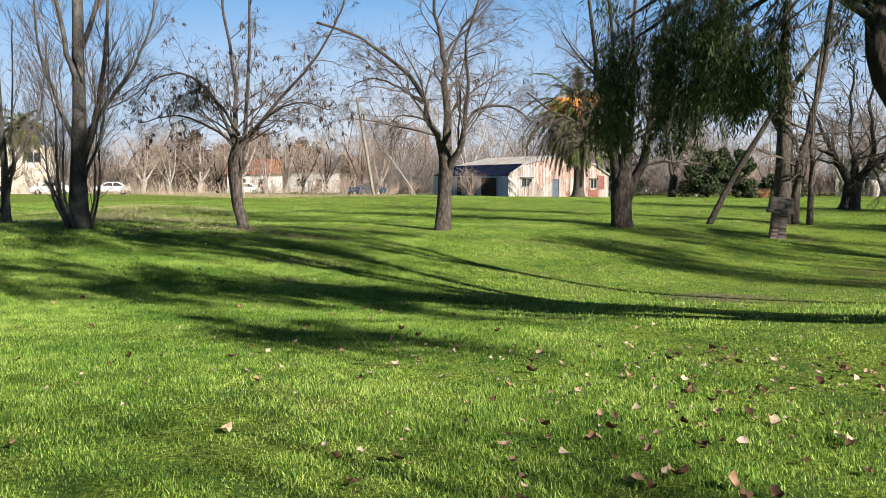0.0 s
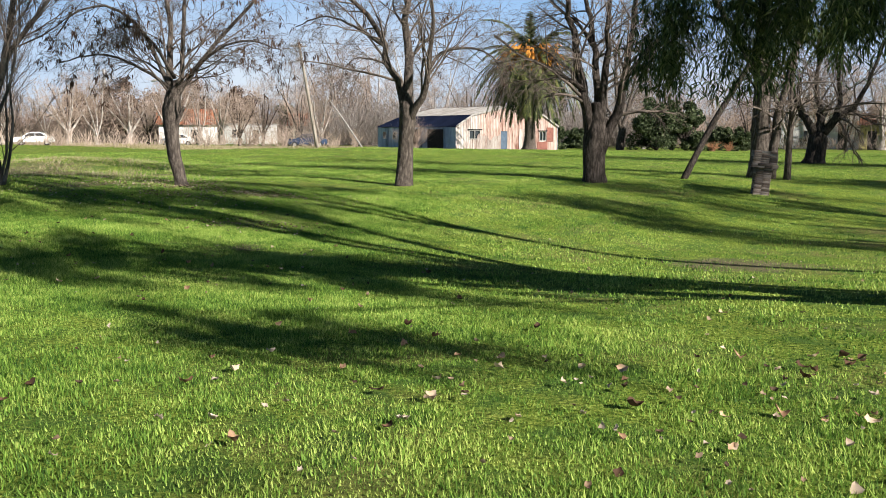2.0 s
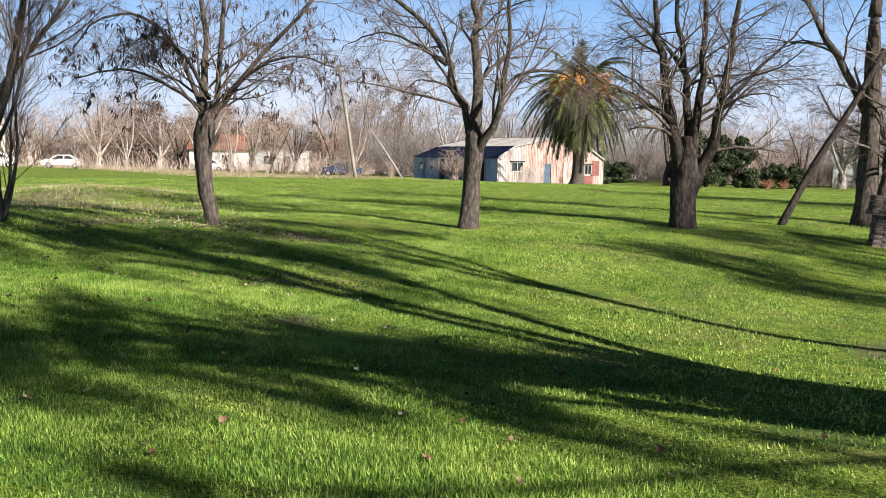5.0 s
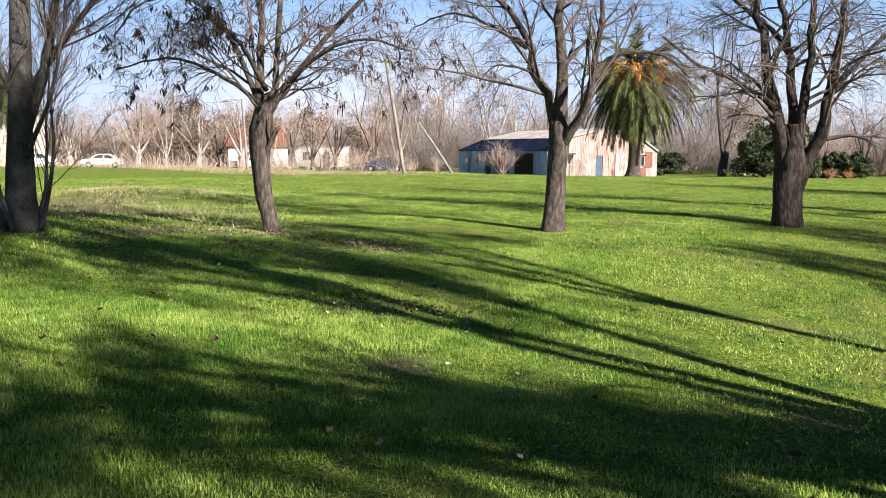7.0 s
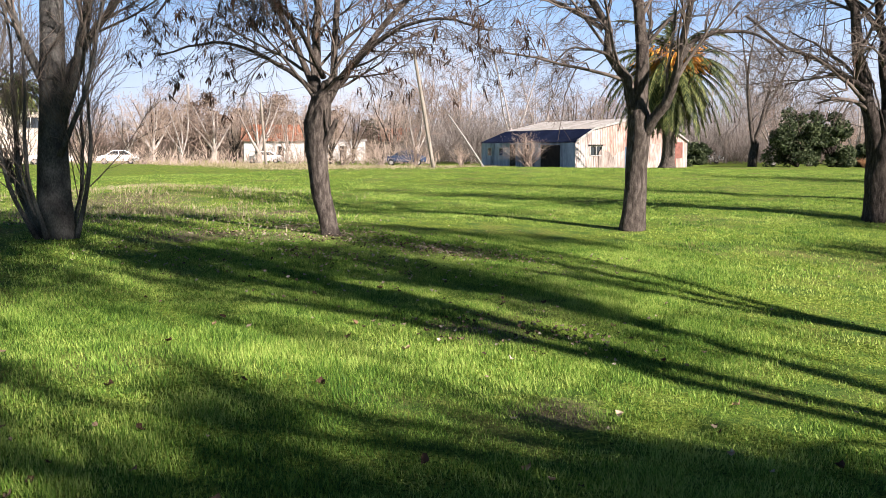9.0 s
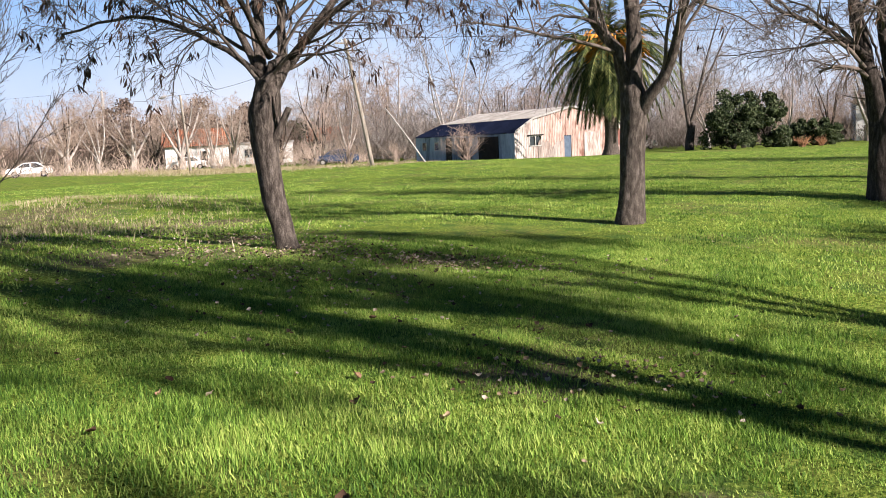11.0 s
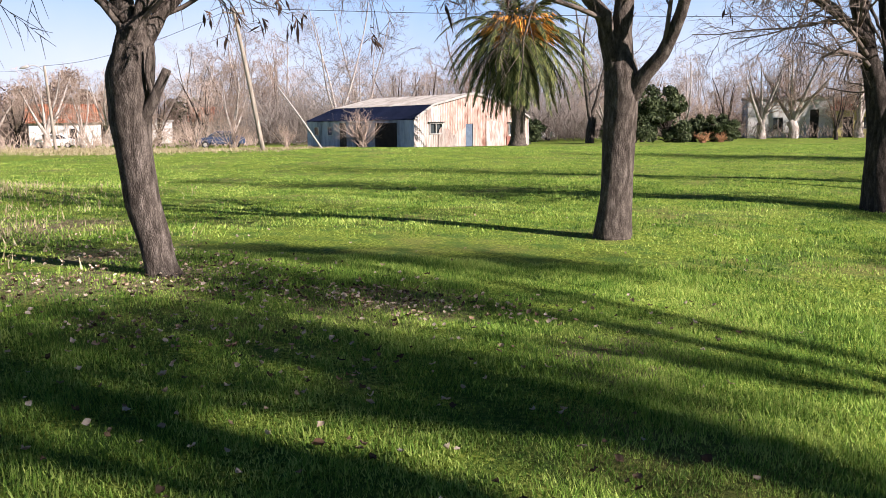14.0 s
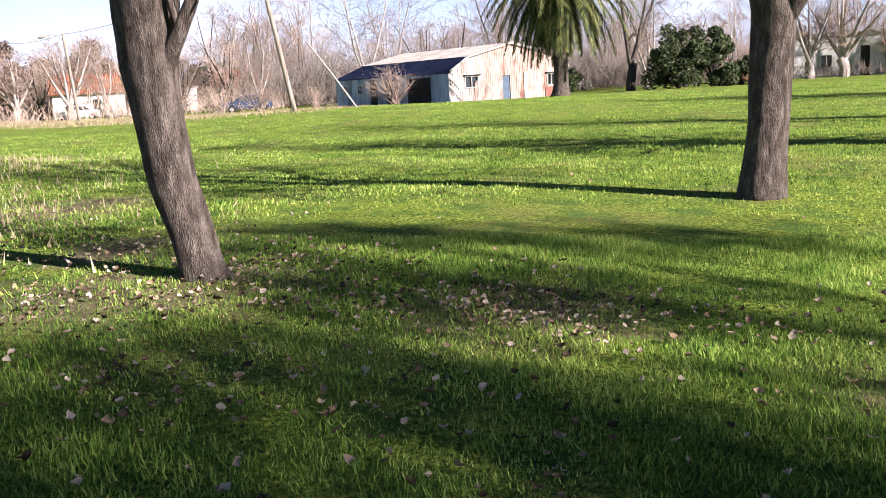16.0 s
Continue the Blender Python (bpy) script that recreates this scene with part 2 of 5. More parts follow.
BLUE = mat("blue_paint", [(0.05, 0.07, 0.10), (0.09, 0.12, 0.16)], 3, 0.6, 0.1)
WHITE = mat("white_paint", [(0.40, 0.385, 0.365), (0.62, 0.61, 0.59)], 1.2, 0.7, 0.1)
CREAM = mat("cream_plaster", [(0.38, 0.31, 0.25), (0.55, 0.48, 0.40)], 1.0, 0.85, 0.2)
YELLOW = mat("yellow_plaster", [(0.40, 0.33, 0.12), (0.52, 0.45, 0.20)], 1.0, 0.85, 0.2)
TILE = mat("clay_tile", [(0.11, 0.04, 0.025), (0.24, 0.095, 0.055), (0.33, 0.16, 0.10)], 1.5, 0.8, 0.3, rand=0.2)
BRICK = mat("old_brick", [(0.04, 0.03, 0.025), (0.12, 0.09, 0.075), (0.24, 0.20, 0.18)], 3, 0.9, 0.4, rand=0.3)
MORTAR = mat("mortar", [(0.06, 0.055, 0.05), (0.16, 0.15, 0.14)], 8, 0.95, 0.4)
CONCRETE = mat("concrete", [(0.20, 0.185, 0.17), (0.38, 0.36, 0.335)], 2, 0.9, 0.3)
POLE = mat("pole_wood", [(0.09, 0.075, 0.06), (0.22, 0.185, 0.15), (0.32, 0.28, 0.235)], 4, 0.9, 0.4, (3, 3, 0.3))
WIRE = mat("wire_black", [(0.02, 0.02, 0.02), (0.04, 0.04, 0.04)], 3, 0.5, 0)
TYRE = mat("tyre_rubber", [(0.012, 0.012, 0.012), (0.03, 0.03, 0.03)], 6, 0.8, 0)
CAR_WHITE = mat("car_white", [(0.68, 0.69, 0.70), (0.80, 0.80, 0.80)], 0.5, 0.25, 0, spec=0.5)
CAR_BLUE = mat("car_blue", [(0.03, 0.04, 0.08), (0.05, 0.07, 0.12)], 0.5, 0.25, 0, spec=0.5)
GLASS_DARK = mat("car_glass", [(0.02, 0.025, 0.03), (0.04, 0.045, 0.05)], 0.5, 0.06, 0, spec=0.6)
BROWN_LEAF = mat("brown_leaf", [(0.05, 0.035, 0.027), (0.13, 0.09, 0.07), (0.24, 0.175, 0.135)], 0.9, 0.8, 0, rand=0.4, island=True)
ORANGE_BUSH = mat("dry_orange_stems", [(0.22, 0.10, 0.05), (0.38, 0.21, 0.12)], 2, 0.9, 0)

# ground: mottled grass over soil
GROUND = bpy.data.materials.new("lawn_ground")
GROUND.use_nodes = True
gn, gl = GROUND.node_tree.nodes, GROUND.node_tree.links
gtc = gn.new("ShaderNodeTexCoord")


def gnoise(scale, detail, rough=0.55):
    t = gn.new("ShaderNodeTexNoise")
    t.inputs["Scale"].default_value, t.inputs["Detail"].default_value, t.inputs["Roughness"].default_value = scale, detail, rough
    gl.new(gtc.outputs["Object"], t.inputs["Vector"])
    return t.outputs["Fac"]


def gramp(src, stops):
    r = gn.new("ShaderNodeValToRGB")
    e = r.color_ramp.elements
    for i, (x, c) in enumerate(stops):
        el = e[i] if i < 2 else e.new(x)
        el.position, el.color = x, (*c, 1)
    gl.new(src, r.inputs["Fac"])
    return r.outputs["Color"]


def gmix(f, a, b):
    m = gn.new("ShaderNodeMix")
    m.data_type = "RGBA"
    gl.new(f, m.inputs["Factor"])
    gl.new(a, m.inputs[6])
    gl.new(b, m.inputs[7])
    return m.outputs[2]


# dark end of the turf ramp stands in for self-shadow between blades
turf = gramp(gnoise(26, 8, 0.7), [(0.34, (0.022, 0.036, 0.008)), (0.5, (0.145, 0.205, 0.03)), (0.66, (0.37, 0.43, 0.085))])
straw = gramp(gnoise(40, 8, 0.7), [(0.30, (0.07, 0.055, 0.025)), (0.7, (0.27, 0.24, 0.10))])
patch = gramp(gnoise(0.42, 5, 0.6), [(0.50, (0, 0, 0)), (0.70, (0.8, 0.8, 0.8))])
gcol = gmix(patch, turf, straw)


def bare_patch(cx, cy, r):
    """A round worn patch with a ragged edge."""
    d = gn.new("ShaderNodeVectorMath")
    d.operation = "DISTANCE"
    flat = gn.new("ShaderNodeVectorMath")
    flat.operation = "MULTIPLY"
    flat.inputs[1].default_value = (1, 1, 0)
    gl.new(gtc.outputs["Object"], flat.inputs[0])
    gl.new(flat.outputs[0], d.inputs[0])
    d.inputs[1].default_value = (cx, cy, 0)
    k = gn.new("ShaderNodeMath")
    k.operation = "DIVIDE"
    gl.new(d.outputs["Value"], k.inputs[0])
    k.inputs[1].default_value = r
    ad = gn.new("ShaderNodeMath")
    ad.operation = "ADD"
    gl.new(k.outputs[0], ad.inputs[0])
    gl.new(gnoise(2.2, 6, 0.7), ad.inputs[1])
    return gramp(ad.outputs[0], [(0.75, (0.85, 0.85, 0.85)), (1.0, (0, 0, 0))])


clover = gramp(gnoise(60, 6, 0.7), [(0.35, (0.020, 0.05, 0.014)), (0.65, (0.09, 0.18, 0.04))])
dense = gramp(gnoise(1.6, 7, 0.72), [(0.48, (0, 0, 0)), (0.60, (0.75, 0.75, 0.75))])
gcol = gmix(dense, gcol, clover)
for px, py, pr in ((-19.5, 76.5, 9.0), (-27, 76, 8.0), (-36, 70, 9.0), (-48, 79, 11.0), (-62, 90, 12.0), (-78, 102, 13.0), (-8, 82, 8.0)):
    gcol = gmix(bare_patch(px, py, pr), gcol, straw)


soil = gramp(gnoise(9, 8, 0.7), [(0.3, (0.07, 0.055, 0.032)), (0.7, (0.25, 0.20, 0.13))])
for px, py, pr in ((-0.6, 19.0, 3.2), (-14.7, 24.0, 2.4), (-20.5, 23.5, 3.0), (-20.0, 27.5, 5.0), (-16.8, 22.4, 2.4), (-10.3, 22.2, 1.6), (-24.5, 30.0, 5.0), (-12.4, 23.6, 2.2), (-15.7, 23.2, 2.2), (-16.0, 25.3, 2.2), (-18.8, 28.9, 2.4), (-10.2, 18.3, 1.4), (-8.8, 16.0, 1.0)):
    gcol = gmix(bare_patch(px, py, pr), gcol, soil)
gb = GROUND.node_tree.nodes["Principled BSDF"]
gl.new(gcol, gb.inputs["Base Color"])
gb.inputs["Roughness"].default_value = 0.9
gb.inputs["Specular IOR Level"].default_value = 0.02
gbump = gn.new("ShaderNodeBump")
gbump.inputs["Strength"].default_value, gbump.inputs["Distance"].default_value = 1.0, 0.06
gl.new(gnoise(22, 8, 0.75), gbump.inputs["Height"])
gl.new(gbump.outputs["Normal"], gb.inputs["Normal"])

# ---- ground: one sheet to the horizon ----


def axis(lo, hi, step, far):
    mid = np.arange(lo, hi + step / 2, step)
    out = step * np.cumsum(1.22 ** np.arange(1, 45))
    out = out[out < far]
    return np.concatenate([(lo - out)[::-1], mid, hi + out])


gx, gy = axis(-34, 16, 0.4, 2600), axis(-4, 70, 0.4, 2600)
mx, my = np.meshgrid(gx, gy)
acc = Acc()
gi = np.arange(len(gy) - 1)[:, None] * len(gx) + np.arange(len(gx) - 1)[None]
acc.add(np.stack([mx, my, h(mx, my)], -1).reshape(-1, 3), np.stack([gi, gi + 1, gi + 1 + len(gx), gi + len(gx)], -1).reshape(-1, 4))
tagged(part("ground", acc, GROUND), "uneven green winter lawn with a shallow hollow", "ground", kind="structure")

# ---- trees ----


def rot_about(d, ang, az):
    d = d / (np.linalg.norm(d) + 1e-9)
    ref = np.array([0, 0, 1.0]) if abs(d[2]) < 0.9 else np.array([1.0, 0, 0])
    u = np.cross(d, ref)
    u /= np.linalg.norm(u)
    w = np.cross(d, u)
    return math.cos(ang) * d + math.sin(ang) * (math.cos(az) * u + math.sin(az) * w)


def grow(acc, p, d, length, r, level, st, rng, tips=None, fine=0.0045):
    """One branch from p along d with all its side branches. st: per level (segments, sides, children, ratio, spread, lift, wander)."""
    seg, sides, kids, ratio, spread, lift, wander = st[level]
    pts = [np.asarray(p, float)]
    d = np.asarray(d, float)
    for i in range(seg):
        d = d + np.array([0, 0, lift]) / seg + rng.normal(0, wander, 3)
        d /= np.linalg.norm(d)
        pts.append(pts[-1] + d * length / seg)
    pts = np.array(pts)
    rads = r * np.linspace(1, 0.35, seg + 1)
    tube(acc, pts, rads, sides)
    if level + 1 < len(st):
        sprout(acc, pts, rads, length, level, st, rng, tips, 0.25, fine)
    elif tips is not None:
        tips.append((pts, d))


def sprout(acc, pts, rads, length, level, st, rng, tips=None, start=0.25, fine=0.0045):
    seg, sides, kids, ratio, spread, lift, wander = st[level]
    k = len(pts) - 1
    for c in range(kids):
        s = start + (1 - start) * (c + rng.random()) / kids
        i = min(int(s * k), k - 1)
        f = s * k - i
        q = pts[i] * (1 - f) + pts[i + 1] * f
        rr = rads[i] * (1 - f) + rads[i + 1] * f
        along = pts[i + 1] - pts[i]
        nd = rot_about(along, spread * rng.uniform(0.65, 1.3), rng.uniform(0, 2 * math.pi))
        grow(acc, q, nd, length * ratio * rng.uniform(0.6, 1.2) * (1.15 - 0.5 * s), max(rr * (0.36 if level == 0 else 0.6), fine), level + 1, st, rng, tips, fine)


def plane_pts(pts, az):
    """Points (right, up, away) as seen along the bearing az, in degrees left of north, about a foot."""
    a = radians(az)
    return np.array([(x * math.cos(a) - d * math.sin(a), x * math.sin(a) + d * math.cos(a), z) for x, z, d in pts])


# per level: segments, sides, children, ratio, spread, lift, wander
BARE = [(7, 6, 12, 0.66, 0.8, 0.2, 0.10), (6, 4, 10, 0.52, 0.8, -0.05, 0.15), (4, 3, 7, 0.5, 0.8, -0.3, 0.19), (1, 3, 0, 0, 0, -0.3, 0.22)]


def limb_tree(name, foot, az, trunk, limbs, label, bark, twig, seed, st=BARE, group="", pods=0, sides=12, flare=1.35, twig_len=1.0):
    """A bare tree: a trunk and hand-placed limbs (points right, up, away and end radii), each limb sprouting twigs."""
    rng = np.random.default_rng(seed)
    t = thing(name, pose(foot[0], foot[1], on(*foot) - 0.05), label, "tree", group)
    pts, r0, r1 = trunk
    n = 16 if np.isscalar(r0) else 30
    p = spline(plane_pts(pts, az), n)
    if np.isscalar(r0):
        rr = np.linspace(r0, r1, n)
        rr[:3] *= np.array([flare, 1 + (flare - 1) * 0.45, 1 + (flare - 1) * 0.15])
        rr[-5:] *= np.array([0.98, 0.93, 0.84, 0.68, 0.4])
    else:
        rr = np.interp(np.linspace(0, len(r0) - 1, n), np.arange(len(r0)), r0)
    a = Acc()
    tube(a, p, rr, sides, cap=True, wobble=0.07)
    part("trunk", a, bark, t)
    tips = []
    for pts, r0, r1 in limbs:
        p = spline(plane_pts(pts, az), 14)
        rr = r1 + (r0 - r1) * np.linspace(1, 0, 14) ** 1.15
        rr[:2] *= np.array([1.08, 1.04])
        length = np.linalg.norm(np.diff(p, axis=0), axis=1).sum()
        if length > 1.25:
            p[3:] += rng.normal(0, 0.25 * r0, p[3:].shape)
        a = Acc()
        tube(a, p, rr, 9, cap=True, wobble=0.05)
        limb = part("limb", a, bark, t)
        b = Acc()
        if length < 1.25 or r0 < 0.04:
            continue
        sprout(b, p, rr, min(length, 4.5) * twig_len, 0, st, rng, tips, 0.2)
        part("twigs", b, twig, limb, kind="stuff")
    if pods:
        a = Acc()
        pick = rng.choice(len(tips), min(pods, len(tips)), replace=False)
        for i in pick:
            pp, _ = tips[i]
            q = pp[-1]
            for j in range(rng.integers(6, 13)):
                ln, wd = rng.uniform(0.06, 0.14), rng.uniform(0.010, 0.022)
                o = q + rng.normal(0, 0.03, 3)
                yw = rng.uniform(0, math.pi)
                s = np.array([math.cos(yw), math.sin(yw), 0]) * wd
                k = rng.normal(0, 0.03, 3)
                v = [o, o + s + k + [0, 0, -ln * 0.45], o - s + k + [0, 0, -ln * 0.5], o + 2 * k + [0, 0, -ln]]
                a.add(v, None, [(0, 1, 2), (1, 3, 2)])
        part("seed_pods", a, POD, t, "dry dark hanging seed clusters", kind="stuff")
    return t

limb_tree("bare_tree", (-10.06, 28.62), 17, ([(0.05, 0, 0), (0.08, 0.4, 0), (0.11, 0.75, 0), (0.15, 1.46, 0), (0.19, 2.0, 0), (0.18, 2.45, 0.02), (0.16, 2.8, 0.04)], [0.30, 0.25, 0.235, 0.225, 0.24, 0.25, 0.13], 0), [
    ([(0.12, 2.3, 0), (-0.03, 2.95, 0.05), (-0.22, 3.4, 0.1), (-0.53, 4.08, 0.2), (-0.80, 4.95, 0.3), (-1.6, 5.65, 0.2), (-2.77, 6.43, 0), (-4.04, 6.86, -0.3)], 0.14, 0.04),
    ([(0.18, 2.4, 0), (0.20, 3.1, 0.1), (0.22, 4.1, 0.2), (0.12, 5.2, 0.2), (0.05, 6.2, 0.1), (-0.18, 7.1, 0), (-0.3, 8.8, 0)], 0.18, 0.04),
    ([(0.22, 1.95, 0), (0.40, 2.35, -0.25), (0.66, 2.85, -0.5), (0.80, 3.4, -0.75), (0.88, 4.2, -1.0), (0.95, 5.0, -1.3), (0.9, 6.2, -1.5), (1.5, 8.0, -1.7)], 0.13, 0.03),
    ([(0.76, 3.4, -0.7), (1.2, 4.0, -0.6), (1.88, 4.13, -0.6), (2.5, 4.0, -0.6), (3.0, 3.55, -0.7)], 0.06, 0.02),
    ([(-0.1, 3.1, 0.1), (-0.4, 3.6, -0.1), (-0.8, 3.8, -0.3), (-1.33, 3.81, -0.5), (-1.7, 3.5, -0.6)], 0.045, 0.015),
    ([(0.15, 5.2, 0.2), (0.4, 6.1, 0.5), (0.8, 7.0, 0.9), (1.6, 8.2, 1.4)], 0.07, 0.02),
    ([(-0.6, 4.3, 0.2), (-1.5, 4.9, 0.6), (-2.4, 5.2, 1.0), (-3.3, 4.9, 1.3)], 0.055, 0.015),
], "bare deciduous tree with dark furrowed trunk on the lawn", BARK, TWIG, 3, group="bare park trees", pods=60)

limb_tree("bare_tree", (-14.48, 24.29), 22, ([(-0.40, 0, 0), (-0.45, 0.19, 0), (-0.50, 0.49, 0), (-0.58, 0.83, 0), (-0.61, 1.16, 0), (-0.65, 1.49, 0), (-0.66, 1.69, 0), (-0.665, 1.88, 0), (-0.65, 2.14, 0), (-0.60, 2.36, 0), (-0.54, 2.6, 0), (-0.48, 2.8, 0)], [0.20, 0.165, 0.16, 0.172, 0.18, 0.19, 0.21, 0.205, 0.24, 0.215, 0.15, 0.08], 0), [
    ([(-0.70, 2.12, -0.06), (-0.71, 2.35, -0.1), (-0.59, 2.6, -0.12), (-0.46, 2.8, -0.12), (-0.34, 3.05, -0.1), (-0.26, 3.6, 0), (-0.19, 5.16, 0), (-0.16, 7.0, 0), (0.0, 8.6, 0)], 0.12, 0.03),
    ([(-0.60, 2.25, 0.04), (-0.64, 2.6, 0.05), (-0.69, 2.85, 0.06), (-0.69, 3.1, 0.08), (-0.65, 3.6, 0.1), (-0.62, 4.45, 0.15), (-0.76, 5.47, 0.2), (-0.97, 6.96, 0.2), (-1.1, 8.5, 0.2)], 0.13, 0.03),
    ([(-0.54, 2.4, -0.02), (-0.40, 2.62, 0), (-0.25, 2.85, 0), (-0.02, 3.1, 0), (0.45, 3.75, -0.1), (1.14, 4.5, -0.2), (1.82, 5.2, -0.4), (2.5, 6.3, -0.6), (2.9, 7.3, -0.8)], 0.09, 0.025),
    ([(-0.68, 2.75, 0), (-0.92, 3.3, 0.1), (-1.34, 4.2, 0.1), (-1.84, 4.65, 0.2), (-2.5, 4.85, 0.3), (-3.2, 4.56, 0.3), (-3.6, 4.0, 0.3)], 0.065, 0.018),
    ([(-0.66, 2.7, -0.05), (-1.31, 3.2, -0.4), (-2.2, 3.5, -0.8), (-3.2, 3.25, -1.0)], 0.05, 0.015),
    ([(-0.2, 2.95, 0), (0.6, 3.6, -0.6), (1.5, 3.85, -1.2), (2.4, 3.6, -1.6)], 0.05, 0.015),
    ([(-0.5, 2.95, -0.1), (-0.9, 3.8, -0.9), (-1.3, 4.1, -1.8), (-1.5, 3.9, -2.6)], 0.05, 0.015),
    ([(-0.60, 1.58, -0.03), (-0.49, 1.78, -0.12), (-0.38, 1.98, -0.18), (-0.27, 2.20, -0.22)], 0.08, 0.046),
    ([(-0.42, 1.92, -0.15), (-0.46, 2.10, -0.2), (-0.46, 2.25, -0.22), (-0.43, 2.42, -0.24)], 0.032, 0.014),
], "young leaning bare tree with a sawn stub and dry seed clusters", BARK, TWIG, 5, group="bare park trees", pods=420, twig_len=0.7)

limb_tree("bare_tree", (-4.64, 33.33), 8, ([(-0.06, 0, 0), (-0.09, 0.35, 0), (-0.10, 0.82, 0), (-0.07, 1.3, 0), (-0.02, 1.7, 0), (0.0, 2.12, 0), (0.0, 2.72, 0)], [0.44, 0.38, 0.365, 0.37, 0.39, 0.29, 0.20], 0), [
    ([(-0.16, 1.6, 0), (-0.30, 2.3, 0), (-0.47, 3.1, 0), (-0.72, 4.16, 0.1), (-0.92, 5.52, 0.2), (-1.09, 6.43, 0.2), (-1.5, 10, 0.2)], 0.24, 0.05),
    ([(0.05, 2.2, 0.05), (-0.03, 3.4, 0.2), (-0.17, 4.45, 0.3), (-0.25, 5.5, 0.4), (-0.52, 6.4, 0.5), (-0.6, 9.8, 0.6)], 0.15, 0.05),
    ([(0.08, 2.2, 0), (0.16, 2.8, -0.1), (0.22, 3.7, -0.2), (0.28, 4.88, -0.3), (0.28, 6.36, -0.4), (0.5, 10.5, -0.4)], 0.17, 0.05),
    ([(0.10, 1.1, 0), (0.30, 1.55, 0), (0.68, 2.49, 0.05), (0.88, 3.53, 0.1), (1.09, 5.0, 0.1), (1.28, 6.29, 0.2), (1.7, 10, 0.2)], 0.22, 0.05),
    ([(-0.45, 3.1, 0), (-0.8, 3.35, -0.2), (-1.21, 3.57, -0.4), (-1.96, 3.96, -0.6), (-2.57, 4.2, -0.8), (-3.4, 4.9, -1.1)], 0.10, 0.03),
    ([(-0.65, 4.0, -0.1), (-0.50, 3.4, -0.4), (-0.39, 2.95, -0.5), (-0.15, 2.15, -0.55)], 0.035, 0.015),
    ([(0.9, 3.6, 0.1), (1.7, 4.5, 0.3), (2.6, 5.4, 0.6), (3.6, 6.4, 0.8)], 0.08, 0.02),
    ([(-0.2, 4.6, 0.3), (-0.7, 5.4, 0.8), (-1.6, 6.2, 1.2), (-2.4, 7.4, 1.5)], 0.07, 0.02),
], "large bare tree with several upright limbs from a thick trunk", BARK_DARK, TWIG, 7, group="bare park trees", pods=0, sides=18)

POPLAR = [(7, 6, 17, 0.46, 0.55, 0.5, 0.06), (6, 4, 8, 0.5, 0.55, 0.5, 0.08), (5, 3, 5, 0.5, 0.6, 0.35, 0.1), (3, 3, 0, 0, 0, 0.2, 0.12)]
limb_tree("poplar_tree", (-18.4, 21.1), 40, ([(0, 0, 0), (0.0, 2, 0), (0.08, 4, 0), (0.1, 7, 0), (0.15, 10, 0), (0.1, 14, 0)], 0.26, 0.06), [
    ([(0.08, 1.9, 0), (0.45, 3.0, -0.1), (0.7, 4.3, -0.2), (0.9, 6.0, -0.2), (1.2, 8.5, -0.2)], 0.12, 0.03),
    ([(-0.1, 2.6, 0), (-0.5, 3.6, 0.1), (-0.9, 5.0, 0.2), (-1.1, 7.5, 0.2)], 0.08, 0.02),
    ([(0.1, 2.5, 0), (0.8, 3.6, 0.2), (1.5, 4.6, 0.3), (2.1, 6.0, 0.4), (2.3, 7.6, 0.4)], 0.08, 0.02),
    ([(0.1, 4.0, 0), (-0.3, 5.5, -0.3), (-0.6, 8, -0.5), (-0.7, 10.5, -0.6)], 0.09, 0.02),
    ([(0.1, 5.0, 0), (0.6, 6.5, 0.4), (0.8, 9, 0.6), (0.8, 11.5, 0.6)], 0.09, 0.02),
    ([(-0.2, 0.1, -0.1), (-0.45, 0.7, -0.1), (-0.6, 1.6, 0), (-0.55, 3.0, 0), (-0.7, 4.2, 0)], 0.06, 0.015),
    ([(-0.25, 0.1, 0.1), (-0.6, 0.9, 0.2), (-0.75, 1.3, 0.3)], 0.08, 0.05),
    ([(0.2, 0.1, 0.1), (0.4, 0.9, 0.2), (0.45, 2.2, 0.2), (0.6, 3.6, 0.3)], 0.045, 0.012),
    ([(0.0, 7, 0), (0.2, 9, 0.1), (-0.2, 12, 0.2)], 0.06, 0.02),
    ([(-0.3, 0.05, -0.2), (-0.7, 1.0, -0.2), (-0.85, 2.2, -0.1), (-0.9, 3.6, 0)], 0.045, 0.012),
    ([(-0.15, 0.05, -0.3), (-0.4, 1.2, -0.4), (-0.35, 2.6, -0.4), (-0.4, 4.6, -0.4)], 0.045, 0.012),
    ([(0.3, 0.05, -0.2), (0.55, 1.2, -0.3), (0.6, 2.6, -0.3), (0.9, 4.2, -0.3)], 0.045, 0.012),
    ([(0.1, 1.4, -0.2), (0.5, 2.4, -0.5), (0.8, 3.6, -0.6), (0.9, 5.4, -0.6)], 0.05, 0.012),
], "tall bare poplar with pale grey trunk and upright suckers", BARK_GREY_SHADED, TWIG, 11, st=POPLAR, flare=1.25, twig_len=0.9)
